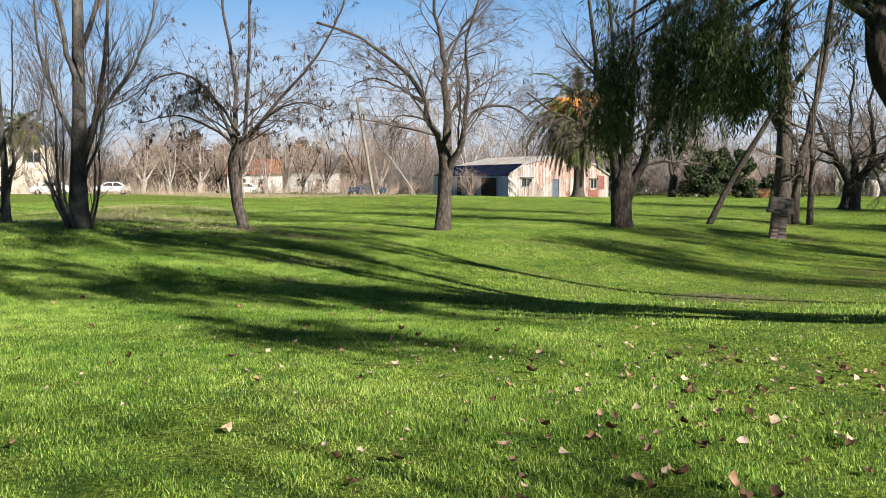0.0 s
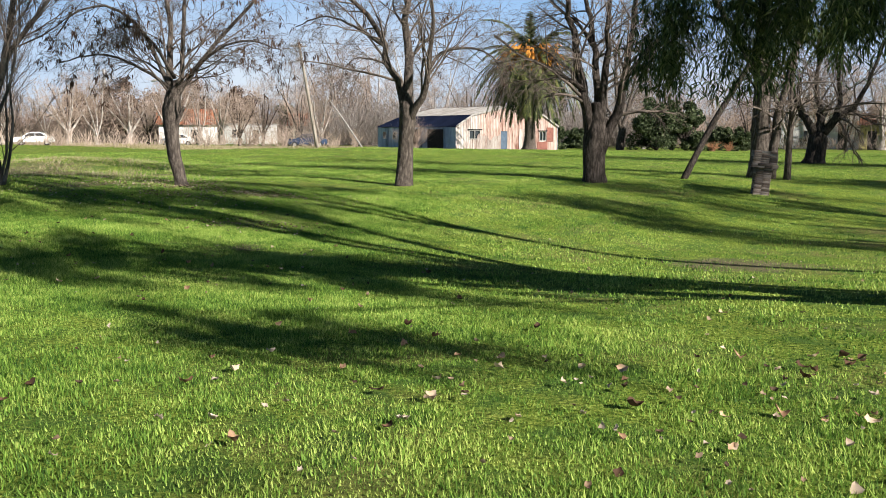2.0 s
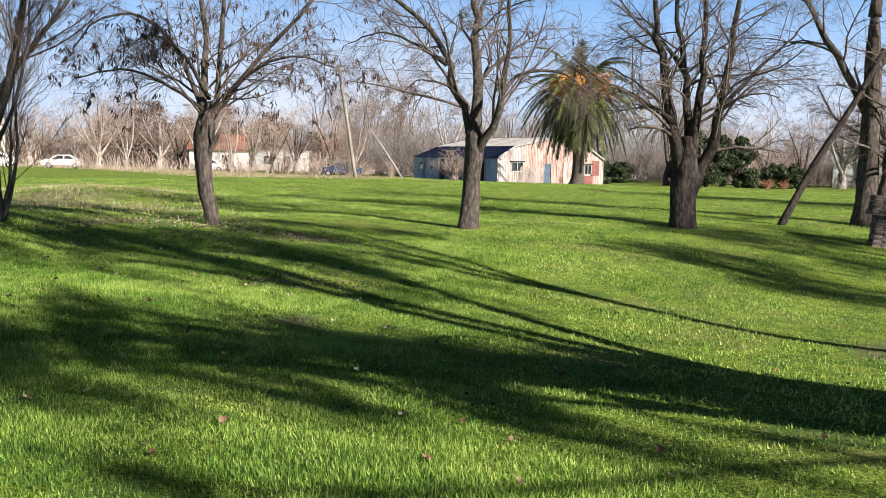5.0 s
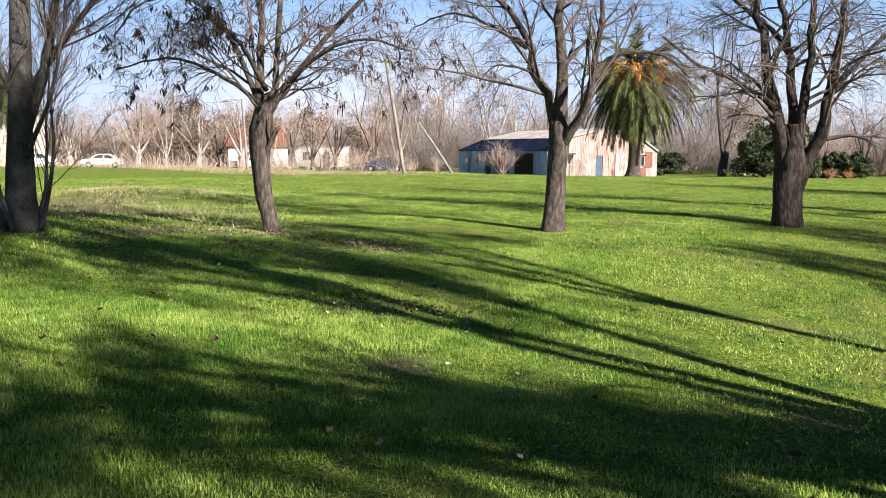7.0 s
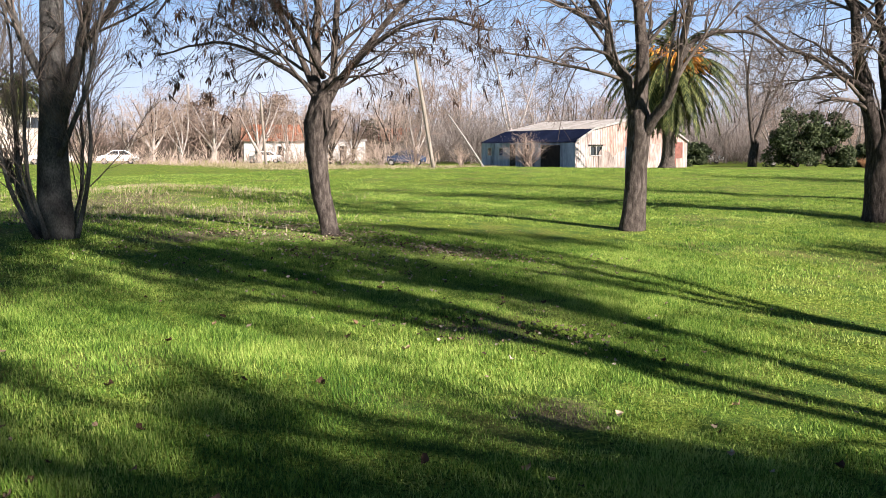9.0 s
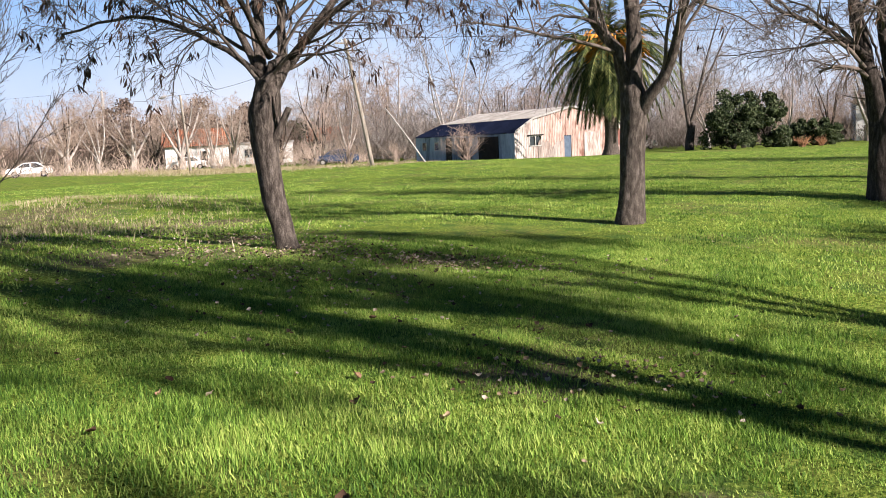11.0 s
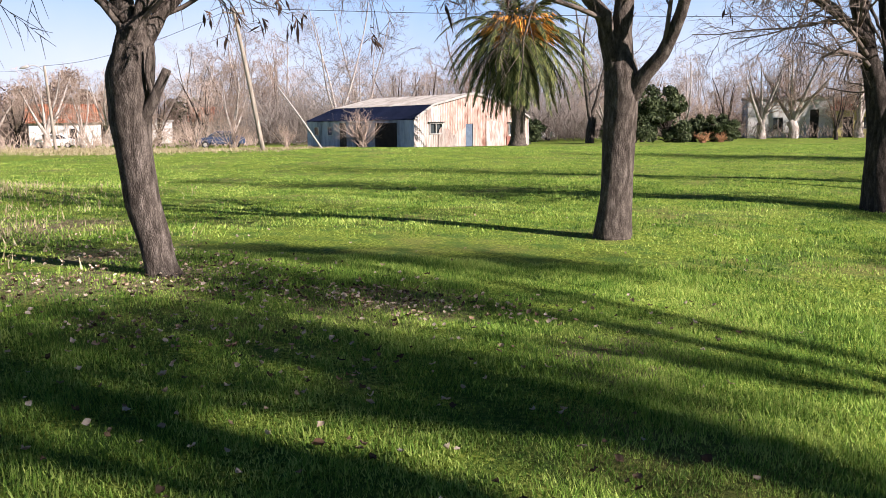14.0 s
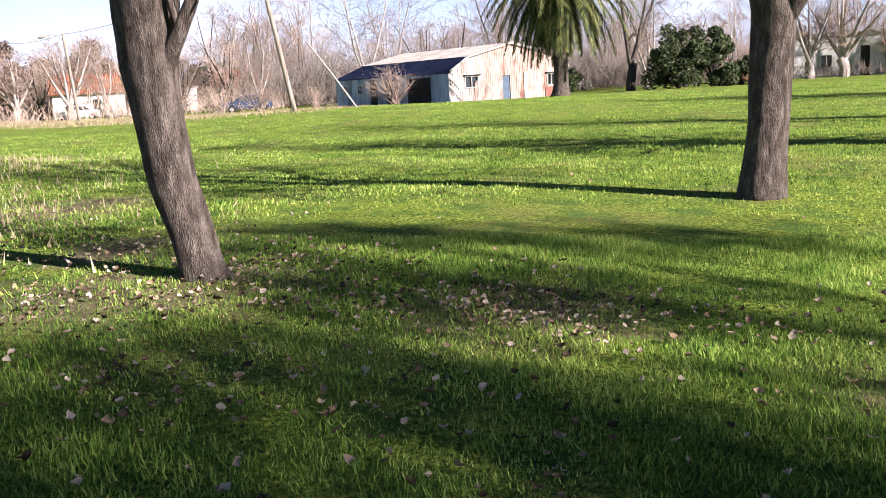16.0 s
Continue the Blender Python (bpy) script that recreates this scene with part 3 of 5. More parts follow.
limb_tree("poplar_tree", (-24.6, 24.6), 44, ([(0, 0, 0), (0.0, 2, 0), (-0.1, 5, 0), (-0.1, 11, 0)], 0.16, 0.04), [
    ([(0, 0.6, 0), (0.25, 2.0, -0.1), (0.3, 4, -0.2), (0.4, 7, -0.2)], 0.07, 0.02),
    ([(0, 1.6, 0), (0.7, 2.8, 0.1), (1.2, 4.0, 0.2), (1.5, 6.5, 0.2)], 0.07, 0.02),
    ([(0, 3, 0), (-0.6, 5, 0.3), (-0.8, 8, 0.2)], 0.06, 0.02),
    ([(0, 0.1, 0), (-0.3, 1.0, -0.2), (0.3, 1.8, -0.3), (0.3, 2.6, -0.2)], 0.05, 0.015),
], "slender bare poplar with pale stems beside the bank", BARK_GREY_SHADED, TWIG, 13, st=POPLAR, flare=1.3, twig_len=0.9)

limb_tree("tall_tree", (0.9, 38.1), 0, ([(0, 0, 0), (0.02, 1.5, 0), (0.0, 3, 0), (-0.05, 5, 0), (-0.1, 7, 0)], 0.36, 0.24), [
    ([(0.42, 0, -0.1), (0.5, 1.5, -0.1), (0.75, 3.0, -0.1), (1.2, 5, -0.2), (1.5, 8, -0.2), (1.8, 11, 0)], 0.20, 0.05),
    ([(1.0, 0, -0.2), (1.02, 2, -0.2), (1.05, 4, -0.2), (1.3, 7, -0.2), (1.6, 10, 0)], 0.13, 0.04),
    ([(-0.1, 3.6, 0), (-0.9, 5.2, 0.2), (-1.9, 6.8, 0.3), (-2.6, 8.5, 0.4), (-3.0, 10.5, 0.3)], 0.15, 0.04),
    ([(-0.1, 6.8, 0), (0, 9, 0.2), (-0.4, 12, 0.2)], 0.2, 0.04),
    ([(0.0, 5, 0), (1.2, 6.8, 0.5), (2.6, 8.5, 0.8), (3.8, 11, 1)], 0.12, 0.03),
], "tall bare tree with several straight grey-brown trunks", BARK, TWIG, 17)
limb_tree("bare_tree", (4.5, 52), -3, ([(0, 0, 0), (0.1, 0.9, 0), (0.2, 1.7, 0)], 0.5, 0.45), [
    ([(0.0, 1.5, 0), (-0.5, 2.4, 0), (-1.0, 3.2, 0.2), (-1.6, 4.6, 0.3), (-2.5, 6.5, 0.3)], 0.24, 0.05),
    ([(0.2, 1.6, 0), (0.2, 2.6, 0.1), (-0.1, 4.2, 0.2), (0, 7.5, 0.2)], 0.24, 0.05),
    ([(0.3, 1.5, 0), (1.0, 2.3, -0.2), (1.8, 3.0, -0.3), (2.4, 4.4, -0.4), (3.2, 6.6, -0.4)], 0.24, 0.05),
    ([(0.9, 2.2, 0), (1.1, 3.6, 0.3), (0.9, 5.5, 0.5), (1.3, 8, 0.5)], 0.16, 0.04),
    ([(-0.8, 2.9, 0), (-1.9, 3.4, 0), (-3.2, 4.2, 0), (-4.0, 5.6, 0)], 0.12, 0.03),
], "bare spreading tree with a short thick dark trunk", BARK_DARK, TWIG, 19, pods=0)

# weeping evergreen tree whose hanging leaves shade the start of the walk
HANG = [(7, 6, 10, 0.6, 0.9, 0.05, 0.10), (6, 4, 8, 0.6, 0.8, -0.5, 0.14), (6, 3, 0, 0, 0, -1.3, 0.10)]


def leaf_strands(a, tips, rng, per, size, fall=(0.5, 1.9)):
    """Narrow leaves on thin strands that hang from the branch ends."""
    for pts, d in tips:
        n = rng.integers(3, 5)
        for j in range(n):
            q = pts[rng.integers(2, len(pts))]
            ln = rng.uniform(*fall)
            k = int(per * ln) + 3
            s = np.sort(rng.random(k))
            sway = rng.normal(0, 0.12, 2)
            low = 2.35 + 0.35 * math.sin(q[0] * 2.3 + 1.1 * q[1])
            ln = min(ln, max(0.15, q[2] - low))
            o = q + np.stack([sway[0] * s + rng.normal(0, 0.03, k), sway[1] * s + rng.normal(0, 0.03, k), -ln * s], -1)
            yaw = rng.uniform(0, 2 * math.pi, k)
            dip = rng.uniform(0.2, 1.2, k)
            L = size * rng.uniform(0.7, 1.3, k)
            dirv = np.stack([np.cos(yaw) * np.cos(dip), np.sin(yaw) * np.cos(dip), -np.sin(dip)], -1)
            side = np.stack([-np.sin(yaw), np.cos(yaw), rng.normal(0, 0.4, k)], -1) * (L * 0.07)[:, None]
            mid = o + dirv * (L * 0.45)[:, None]
            tip = o + dirv * L[:, None] + np.array([0, 0, -0.02])
            v = np.stack([o, mid + side, tip, mid - side], 1).reshape(-1, 3)
            a.add(v, np.arange(k)[:, None] * 4 + np.arange(4)[None])


def weeping_tree(foot, az, trunk, limbs, label, seed, per=22, size=0.13, reach=4.0):
    rng = np.random.default_rng(seed)
    t = thing("weeping_tree", pose(foot[0], foot[1], on(*foot) - 0.05), label, "tree")
    pts, r0, r1 = trunk
    a = Acc()
    tube(a, spline(plane_pts(pts, az), 16), np.linspace(r0, r1, 16), 12, wobble=0.06)
    part("trunk", a, BARK_DARK, t)
    for pts, r0, r1 in limbs:
        p = spline(plane_pts(pts, az), 14)
        rr = np.linspace(r0, r1, 14)
        a = Acc()
        tube(a, p, rr, 8, wobble=0.05)
        limb = part("limb", a, BARK_DARK, t)
        tips, b = [], Acc()
        length = np.linalg.norm(np.diff(p, axis=0), axis=1).sum()
        sprout(b, p, rr, min(length, reach), 0, HANG, rng, tips, 0.62 if length > 6 else 0.35)
        part("twigs", b, TWIG, limb, kind="stuff")
        c = Acc()
        leaf_strands(c, tips, rng, per if p[:, 2].mean() > 3.7 else per * 2 // 3, size, (0.25, 0.8) if p[:, 2].mean() < 3.7 else (0.4, 1.5) if p[:, 2].mean() < 6 else (0.3, 1.0))
        part("hanging_leaves", c, WILLOW, limb, "narrow drooping green leaves", smooth=False, kind="stuff")
    return t


weeping_tree((4.8, 11.8), -5, ([(0, 0, 0), (-0.4, 0.75, 0), (-1.3, 1.4, -0.1), (-2.6, 2.1, -0.4), (-3.2, 2.55, -0.6), (-3.5, 3.1, -0.7), (-3.55, 4.0, -0.7), (-3.55, 5.1, -0.7)], 0.24, 0.10), [
    ([(-3.55, 4.5, -0.7), (-4.4, 4.7, -0.4), (-5.4, 4.5, -0.1), (-6.6, 3.9, 0.2)], 0.06, 0.02),
    ([(-3.5, 3.8, -0.7), (-4.3, 4.2, -0.6), (-5.2, 4.2, -0.4), (-6.4, 3.6, -0.1)], 0.05, 0.02),
    ([(-3.5, 3.7, -0.7), (-4.2, 4.0, -0.5), (-4.9, 4.0, -0.3), (-5.6, 3.6, -0.2)], 0.06, 0.02),
    ([(-3.45, 3.5, -0.7), (-3.1, 4.0, -0.5), (-2.5, 4.0, -0.3), (-1.8, 3.7, -0.2)], 0.06, 0.02),
    ([(-3.4, 3.4, -0.7), (-4.0, 3.8, -1.0), (-4.5, 3.8, -1.4), (-5.0, 3.5, -1.6)], 0.06, 0.02),
    ([(-3.2, 2.5, -0.6), (-2.8, 3.5, -0.3), (-2.4, 3.8, 0.0), (-2.0, 3.7, 0.3)], 0.06, 0.02),
    ([(-3.5, 4.2, -0.7), (-3.1, 4.6, 0.0), (-2.7, 4.6, 0.5), (-2.3, 4.2, 0.8)], 0.05, 0.02),
    ([(-3.45, 3.9, -0.7), (-2.9, 4.4, -0.5), (-2.2, 4.5, -0.3), (-1.5, 4.1, 0.0)], 0.07, 0.02),
    ([(-1.2, 1.35, -0.1), (-0.8, 3.2, 0.6), (-0.4, 5.4, 1.5), (-0.2, 7.8, 2.4), (-0.6, 9.8, 2.8)], 0.22, 0.05),
    ([(-0.25, 7.0, 2.1), (-0.9, 8.2, 2.2), (-1.3, 9.2, 2.4), (-1.6, 10.2, 2.6)], 0.13, 0.03),
    ([(-0.2, 7.8, 2.4), (-0.5, 9.6, 1.2), (-0.8, 10.6, 0.2), (-1.4, 11.0, -0.8)], 0.10, 0.03),
    ([(-0.2, 7.8, 2.4), (-0.8, 9.4, 1.6), (-1.6, 10.6, 0.8), (-2.4, 11.0, 0.2)], 0.10, 0.03),
], "weeping evergreen tree with drooping narrow leaves and dark leaning trunk", 23, per=21, size=0.115, reach=2.8)
tall = weeping_tree((8.8, 14.8), -5, ([(0, 0, 0), (0.1, 3, 0), (0.0, 6, 0), (0.1, 9.5, 0)], 0.17, 0.11), [
    ([(0, 7.5, 0), (-0.6, 9.4, 0.8), (-0.9, 11.2, 1.5), (-1.0, 12.6, 2.0)], 0.12, 0.03),
    ([(0, 9.2, 0), (-0.2, 11.2, 0.1), (-0.4, 13.2, 0.2), (-0.4, 14.8, 0.2)], 0.12, 0.03),
    ([(0, 8.0, 0), (-0.8, 9.8, -0.4), (-1.3, 11.2, -0.8), (-1.6, 12.2, -1.0)], 0.12, 0.03),
], "tall weeping evergreen tree shading the lawn", 47, per=19, size=0.2)
weeping_tree((7.4, 10.7), 0, ([(0, 0, 0), (0.1, 1.5, 0), (0.0, 3, 0), (0.1, 5.0, -0.1), (0, 6.6, -0.4)], 0.2, 0.12), [
    ([(0, 3.6, 0), (-0.8, 4.9, -2.2), (-1.9, 5.5, -4.2), (-2.8, 5.7, -4.9), (-3.6, 5.8, -5.2)], 0.05, 0.02),
    ([(0, 4.2, 0), (-0.8, 5.6, -1.6), (-1.7, 6.8, -2.9), (-2.2, 7.6, -3.4)], 0.12, 0.03),
    ([(0, 5.0, 0), (-0.7, 7.0, -2.4), (-1.6, 8.4, -4.6), (-2.3, 9.4, -6.0)], 0.12, 0.03),
    ([(0, 5.0, 0), (-0.8, 6.6, -1.6), (-1.7, 7.8, -3.0), (-2.2, 8.8, -3.8)], 0.12, 0.03),
    ([(0, 5.4, 0), (-0.8, 7.6, -2.6), (-1.8, 9.4, -4.8), (-2.6, 10.4, -5.9), (-3.3, 10.9, -6.4)], 0.12, 0.03),
    ([(0, 6.0, -0.2), (-0.3, 8.2, -2.4), (-0.9, 9.9, -4.0), (-1.5, 11.0, -4.6), (-2.1, 11.6, -4.8)], 0.12, 0.03),
    ([(0, 6.2, -0.3), (-0.1, 8.0, -1.8), (-0.5, 9.4, -3.0), (-0.8, 10.4, -3.6)], 0.12, 0.03),
    ([(0, 5.6, -0.2), (-0.3, 7.6, -2.4), (-0.8, 8.8, -4.4), (-1.2, 9.6, -5.2)], 0.12, 0.03),
], "weeping evergreen tree that shades the start of the lawn", 29, per=16, size=0.17, reach=2.2)

for tx, ty, turn in ((20.6, 17.2, 70), (18.7, 23.5, 190), (27.0, 27.0, 290)):
    copy_thing(tall, pose(tx, ty, on(tx, ty), 0, 0, turn))
taller = copy_thing(tall, pose(8.9, 10.6, on(8.9, 10.6), 0, 0, 130))
taller.scale = (1.2, 1.2, 1.22)
broader = copy_thing(tall, pose(9.3, 10.0, on(9.3, 10.0), 0, 0, 20))
broader.scale = (1.1, 1.1, 1.42)

# twin slender stems beside the tall tree
limb_tree("slender_tree", (9.3, 35.0), -8, ([(0, 0, 0), (0.0, 1.5, 0), (-0.05, 3, 0), (-0.2, 5.5, 0)], 0.11, 0.05), [
    ([(0.3, 0, 0), (0.33, 1.5, 0), (0.45, 3.0, 0), (0.6, 5.0, 0), (0.8, 7, 0)], 0.09, 0.02),
    ([(-0.05, 2.8, 0), (-0.6, 3.8, 0.1), (-1.0, 5.2, 0.2), (-1.2, 7, 0.2)], 0.05, 0.015),
    ([(-0.2, 5.4, 0), (-0.1, 6.8, 0), (0, 8.5, 0)], 0.05, 0.015),
], "slender twin-stemmed tree on the lawn", BARK, TWIG, 37, twig_len=0.6)

# leaning dead trunk
a = Acc()
tube(a, spline(plane_pts([(0, -0.2, 0), (0.55, 1.0, 0.2), (1.2, 2.3, 0.5), (2.2, 4.1, 0.9), (2.9, 5.6, 1.2)], 0), 12), np.linspace(0.13, 0.08, 12), 9, cap=True, wobble=0.06)
ob = part("leaning_trunk", a, BARK_DARK)
ob.location = (-1.86, 36.25, on(-1.86, 36.25))
tagged(ob, "dead dark trunk leaning against the tall tree", "trunk")

# ---- corrugated shed ----
SHED = Matrix.Translation((-21.7, 80.4, -0.12)) @ pose(0, 0, 0, 0, 0, math.degrees(0.772))
shed = thing("shed", SHED, "old corrugated metal shed with rusty pink and whitewashed walls", "shed")
SW, SL, EAVE, BREAK_X, BREAK_Z, RIDGE = 11.1, 16.3, 2.15, 1.7, 3.15, 4.0


def gable(x):
    return float(np.interp(x, [0, BREAK_X, SW / 2, SW - BREAK_X, SW], [EAVE, BREAK_Z, RIDGE, BREAK_Z, EAVE]))


def corrugated(length, lower, upper, place, pitch=0.16, amp=0.022):
    """A sheet from lower(s) to upper(s) along s in 0..length, waved across its face. place(s, height, out) gives the point."""
    n = max(2, int(length / pitch * 4))
    s = np.linspace(0, length, n + 1)
    o = amp * np.sin(s / pitch * 2 * math.pi)
    a = Acc()
    v = [place(s[i], lower(s[i]), o[i]) for i in range(n + 1)] + [place(s[i], upper(s[i]), o[i]) for i in range(n + 1)]
    v += [place(s[i], lower(s[i]), o[i] - 0.03) for i in range(n + 1)] + [place(s[i], upper(s[i]), o[i] - 0.03) for i in range(n + 1)]
    m = n + 1
    q = [(i, i + 1, m + i + 1, m + i) for i in range(n)] + [(2 * m + i + 1, 2 * m + i, 3 * m + i, 3 * m + i + 1) for i in range(n)]
    q += [(m + i, m + i + 1, 3 * m + i + 1, 3 * m + i) for i in range(n)]
    q += [(0, m, 3 * m, 2 * m), (n, 2 * m + n, 3 * m + n, m + n)]
    a.add(v, q)
    return a


front = tagged(new("gable_wall"), "pink rusty sheet gable wall with faded whitewash")
front.parent = shed
# openings of the gable: from, to, bottom, top
HOLES = [(1.35, 2.55, 1.0, 1.85), (4.75, 5.45, 0.0, 1.75), (8.95, 9.75, 0.85, 1.75)]
for i in range(14):
    x0, x1 = SW * i / 14, SW * (i + 1) / 14 + 0.04
    cuts = sorted({x0, min(x1, SW), *[e for hh in HOLES for e in hh[:2] if x0 < e < x1]})
    for c0, c1 in zip(cuts, cuts[1:]):
        mid = (c0 + c1) / 2
        hole = [hh for hh in HOLES if hh[0] < mid < hh[1]]
        spans = [(0, None)] if not hole else ([(0, hole[0][2])] if hole[0][2] > 0 else []) + [(hole[0][3], None)]
        for b, t in spans:
            white = i < 3 or (b == 0 and t is not None and i < 6)
            a = corrugated(c1 - c0, lambda s, b=b: b, lambda s, c0=c0, t=t: gable(c0 + s) if t is None else t, lambda s, z, o, c0=c0, i=i: (c0 + s, -o - 0.008 * (i % 2), z))
            part("sheet", a, SHEET_WHITE if white else SHEET, front, smooth=False)
# lower whitewash band, patched door and red panel
a = corrugated(3.9, lambda s: 0.02, lambda s: 1.25 + 0.22 * math.sin(2.1 * s) + 0.12 * math.sin(5 * s), lambda s, z, o: (2.2 + s * 0.64, -0.035 - o, z))
part("sheet", a, SHEET_WHITE, front, "faded whitewashed sheet", smooth=False)
box_part("boarded_door", (6.7, -0.07, 0.0), (8.3, -0.035, 1.95), SHEET_WHITE, front, "pale boarded door", 0.008)
box_part("red_panel", (8.75, -0.06, 0.0), (9.9, -0.03, 0.75), RUST, front, "rust-red patch panel", 0.005)
box_part("red_panel", (9.78, -0.06, 0.78), (10.55, -0.03, 2.1), RUST, front, "rust-red patch panel", 0.005)


def shed_window(x0, x1, z0, z1):
    w = box_part("window", (x0 + 0.02, 0.08, z0), (x1 - 0.02, 0.11, z1), GLASS_DARK, front, "dark shed window pane")
    for lo, hi in (((x0, -0.06, z0), (x0 + 0.07, 0.1, z1)), ((x1 - 0.07, -0.06, z0), (x1, 0.1, z1)), ((x0, -0.06, z1 - 0.07), (x1, 0.1, z1)), ((x0, -0.06, z0), (x1, 0.1, z0 + 0.07)), (((x0 + x1) / 2 - 0.03, -0.05, z0), ((x0 + x1) / 2 + 0.03, 0.09, z1))):
        box_part("window_frame", lo, hi, CONCRETE, w, "pale wooden window frame")
    box_part("lintel", (x0 - 0.12, -0.16, z1 + 0.003), (x1 + 0.12, 0.0, z1 + 0.07), DARK, w, "dark lintel board")


shed_window(1.35, 2.55, 1.0, 1.85)
shed_window(8.95, 9.75, 0.85, 1.75)
box_part("door", (4.78, 0.05, 0.0), (5.42, 0.10, 1.73), BLUE, front, "faded blue door standing in the gable", 0.01)
# long side wall
side = tagged(new("side_wall"), "sheet side wall tinted grey-blue for skylit shade")
side.parent = shed
for i in range(18):
    y0 = SL * i / 18
    a = corrugated(SL / 18 + 0.03, lambda s: 0, lambda s: EAVE, lambda s, z, o, y0=y0, i=i: (-o - 0.008 * (i % 2), y0 + s, z))
    part("sheet", a, SHEET_SKYTINT, side, smooth=False)
box_part("side_door", (-0.08, 9.6, 0), (-0.035, 10.6, 1.95), DARK, side, "dark plank door", 0.01)
box_part("side_door", (-0.08, 7.2, 0), (-0.035, 8.0, 1.9), DARK, side, "dark plank door", 0.01)
box_part("side_door", (-0.08, 2.2, 0), (-0.035, 5.2, 1.9), DARK, side, "dark sliding door", 0.01)
for y0 in (11.9, 14.2):
    w = box_part("window", (-0.06, y0, 0.95), (-0.032, y0 + 0.7, 1.6), GLASS_DARK, side, "small dark window")
    for lo, hi in (((-0.08, y0 - 0.06, 0.9), (-0.03, y0, 1.66)), ((-0.08, y0 + 0.7, 0.9), (-0.03, y0 + 0.76, 1.66)), ((-0.08, y0, 1.6), (-0.03, y0 + 0.7, 1.66)), ((-0.08, y0, 0.9), (-0.03, y0 + 0.7, 0.95))):
        box_part("window_frame", lo, hi, WHITE, w)
for n, lo, hi in (("side_wall", (SW - 0.05, 0, 0), (SW, SL, EAVE)), ("back_wall", (0, SL - 0.05, 0), (SW, SL, EAVE))):
    box_part(n, lo, hi, SHEET_SKYTINT, shed)
# roof: steep lower flanks, flat upper slopes, hipped far end
roof = tagged(new("roof"), "patched metal roof, pale above and tarred black below")
roof.parent = shed
HIP = 1.8
for sgn in (0, 1):
    X = (lambda x: x) if sgn == 0 else (lambda x: SW - x)
    for i in range(12):
        y0, y1 = -0.15 + (SL - HIP + 0.15) * i / 12, -0.15 + (SL - HIP + 0.15) * (i + 1) / 12 + 0.04
        a = corrugated(y1 - y0, lambda s: 0, lambda s: 1, lambda s, k, o, y0=y0, X=X, i=i: (X(BREAK_X + k * (SW / 2 - BREAK_X)), y0 + s, BREAK_Z + k * (RIDGE - BREAK_Z) + 0.03 + o + 0.008 * (i % 2)))
        part("roof_sheet", a, ROOF_LIGHT, roof, smooth=False)
        y0, y1 = -0.1 + (SL + 0.1) * i / 12, -0.1 + (SL + 0.1) * (i + 1) / 12 + 0.04
        cut = lambda y: min(1.0, max(0.0, (SL + 0.04 - y) / HIP))
        a = corrugated(y1 - y0, lambda s: -0.06, lambda s, y0=y0: cut(y0 + s), lambda s, k, o, y0=y0, X=X, i=i: (X(k * BREAK_X), y0 + s, EAVE + k * (BREAK_Z - EAVE) + 0.02 + o + 0.008 * (i % 2)))
        part("roof_sheet", a, ROOF_DARK, roof, smooth=False)
a = Acc()
a.add([(0, SL, EAVE), (SW, SL, EAVE), (SW - BREAK_X, SL - HIP, BREAK_Z), (SW / 2, SL - HIP - 0.6, RIDGE), (BREAK_X, SL - HIP, BREAK_Z)], [(0, 1, 2, 4)], [(4, 2, 3)])
part("hip_end", a, ROOF_DARK, roof, smooth=False)
a = Acc()
xs = [0, BREAK_X, SW / 2, SW - BREAK_X, SW]
for x0, x1 in zip(xs, xs[1:]):
    z0, z1 = gable(x0) + 0.05, gable(x1) + 0.05
    v = [(x, y, z + dz) for x, z in ((x0, z0), (x1, z1)) for y in (-0.18, -0.10) for dz in (-0.10, 0.06)]
    a.add(v, [(0, 1, 5, 4), (2, 6, 7, 3), (1, 3, 7, 5), (0, 4, 6, 2), (0, 2, 3, 1), (4, 5, 7, 6)])
part("barge_board", a, CONCRETE, roof, "weathered pale barge boards", smooth=False)

# ---- poles and wires ----


def utility_pole(foot, top, r0, r1, material, label, arms=True, z=None):
    t = thing("utility_pole", pose(foot[0], foot[1], on(*foot)), label, "utility pole", "utility poles")
    a = Acc()
    tube(a, spline([(0, 0, -0.2), (top[0] * 0.5, top[1] * 0.5, top[2] * 0.5), top], 10), np.linspace(r0, r1, 10), 10, cap=True)
    part("shaft", a, material, t)
    if arms:
        m = Matrix.Translation(top) @ pose(0, 0, -0.25, 0, 0, 35)
        a = Acc()
        box_into(a, (-0.55, -0.04, -0.04), (0.55, 0.04, 0.04), m)
        part("crossarm", a, POLE, t, smooth=False)
        for x in (-0.48, -0.16, 0.16, 0.48):
            a = Acc()
            tube(a, [m @ Vector((x, 0, 0.05)), m @ Vector((x, 0, 0.12)), m @ Vector((x, 0, 0.2))], [0.025, 0.035, 0.02], 8, cap=True)
            part("insulator", a, WHITE, t)
    return np.array([foot[0] + top[0], foot[1] + top[1], on(*foot) + top[2]])


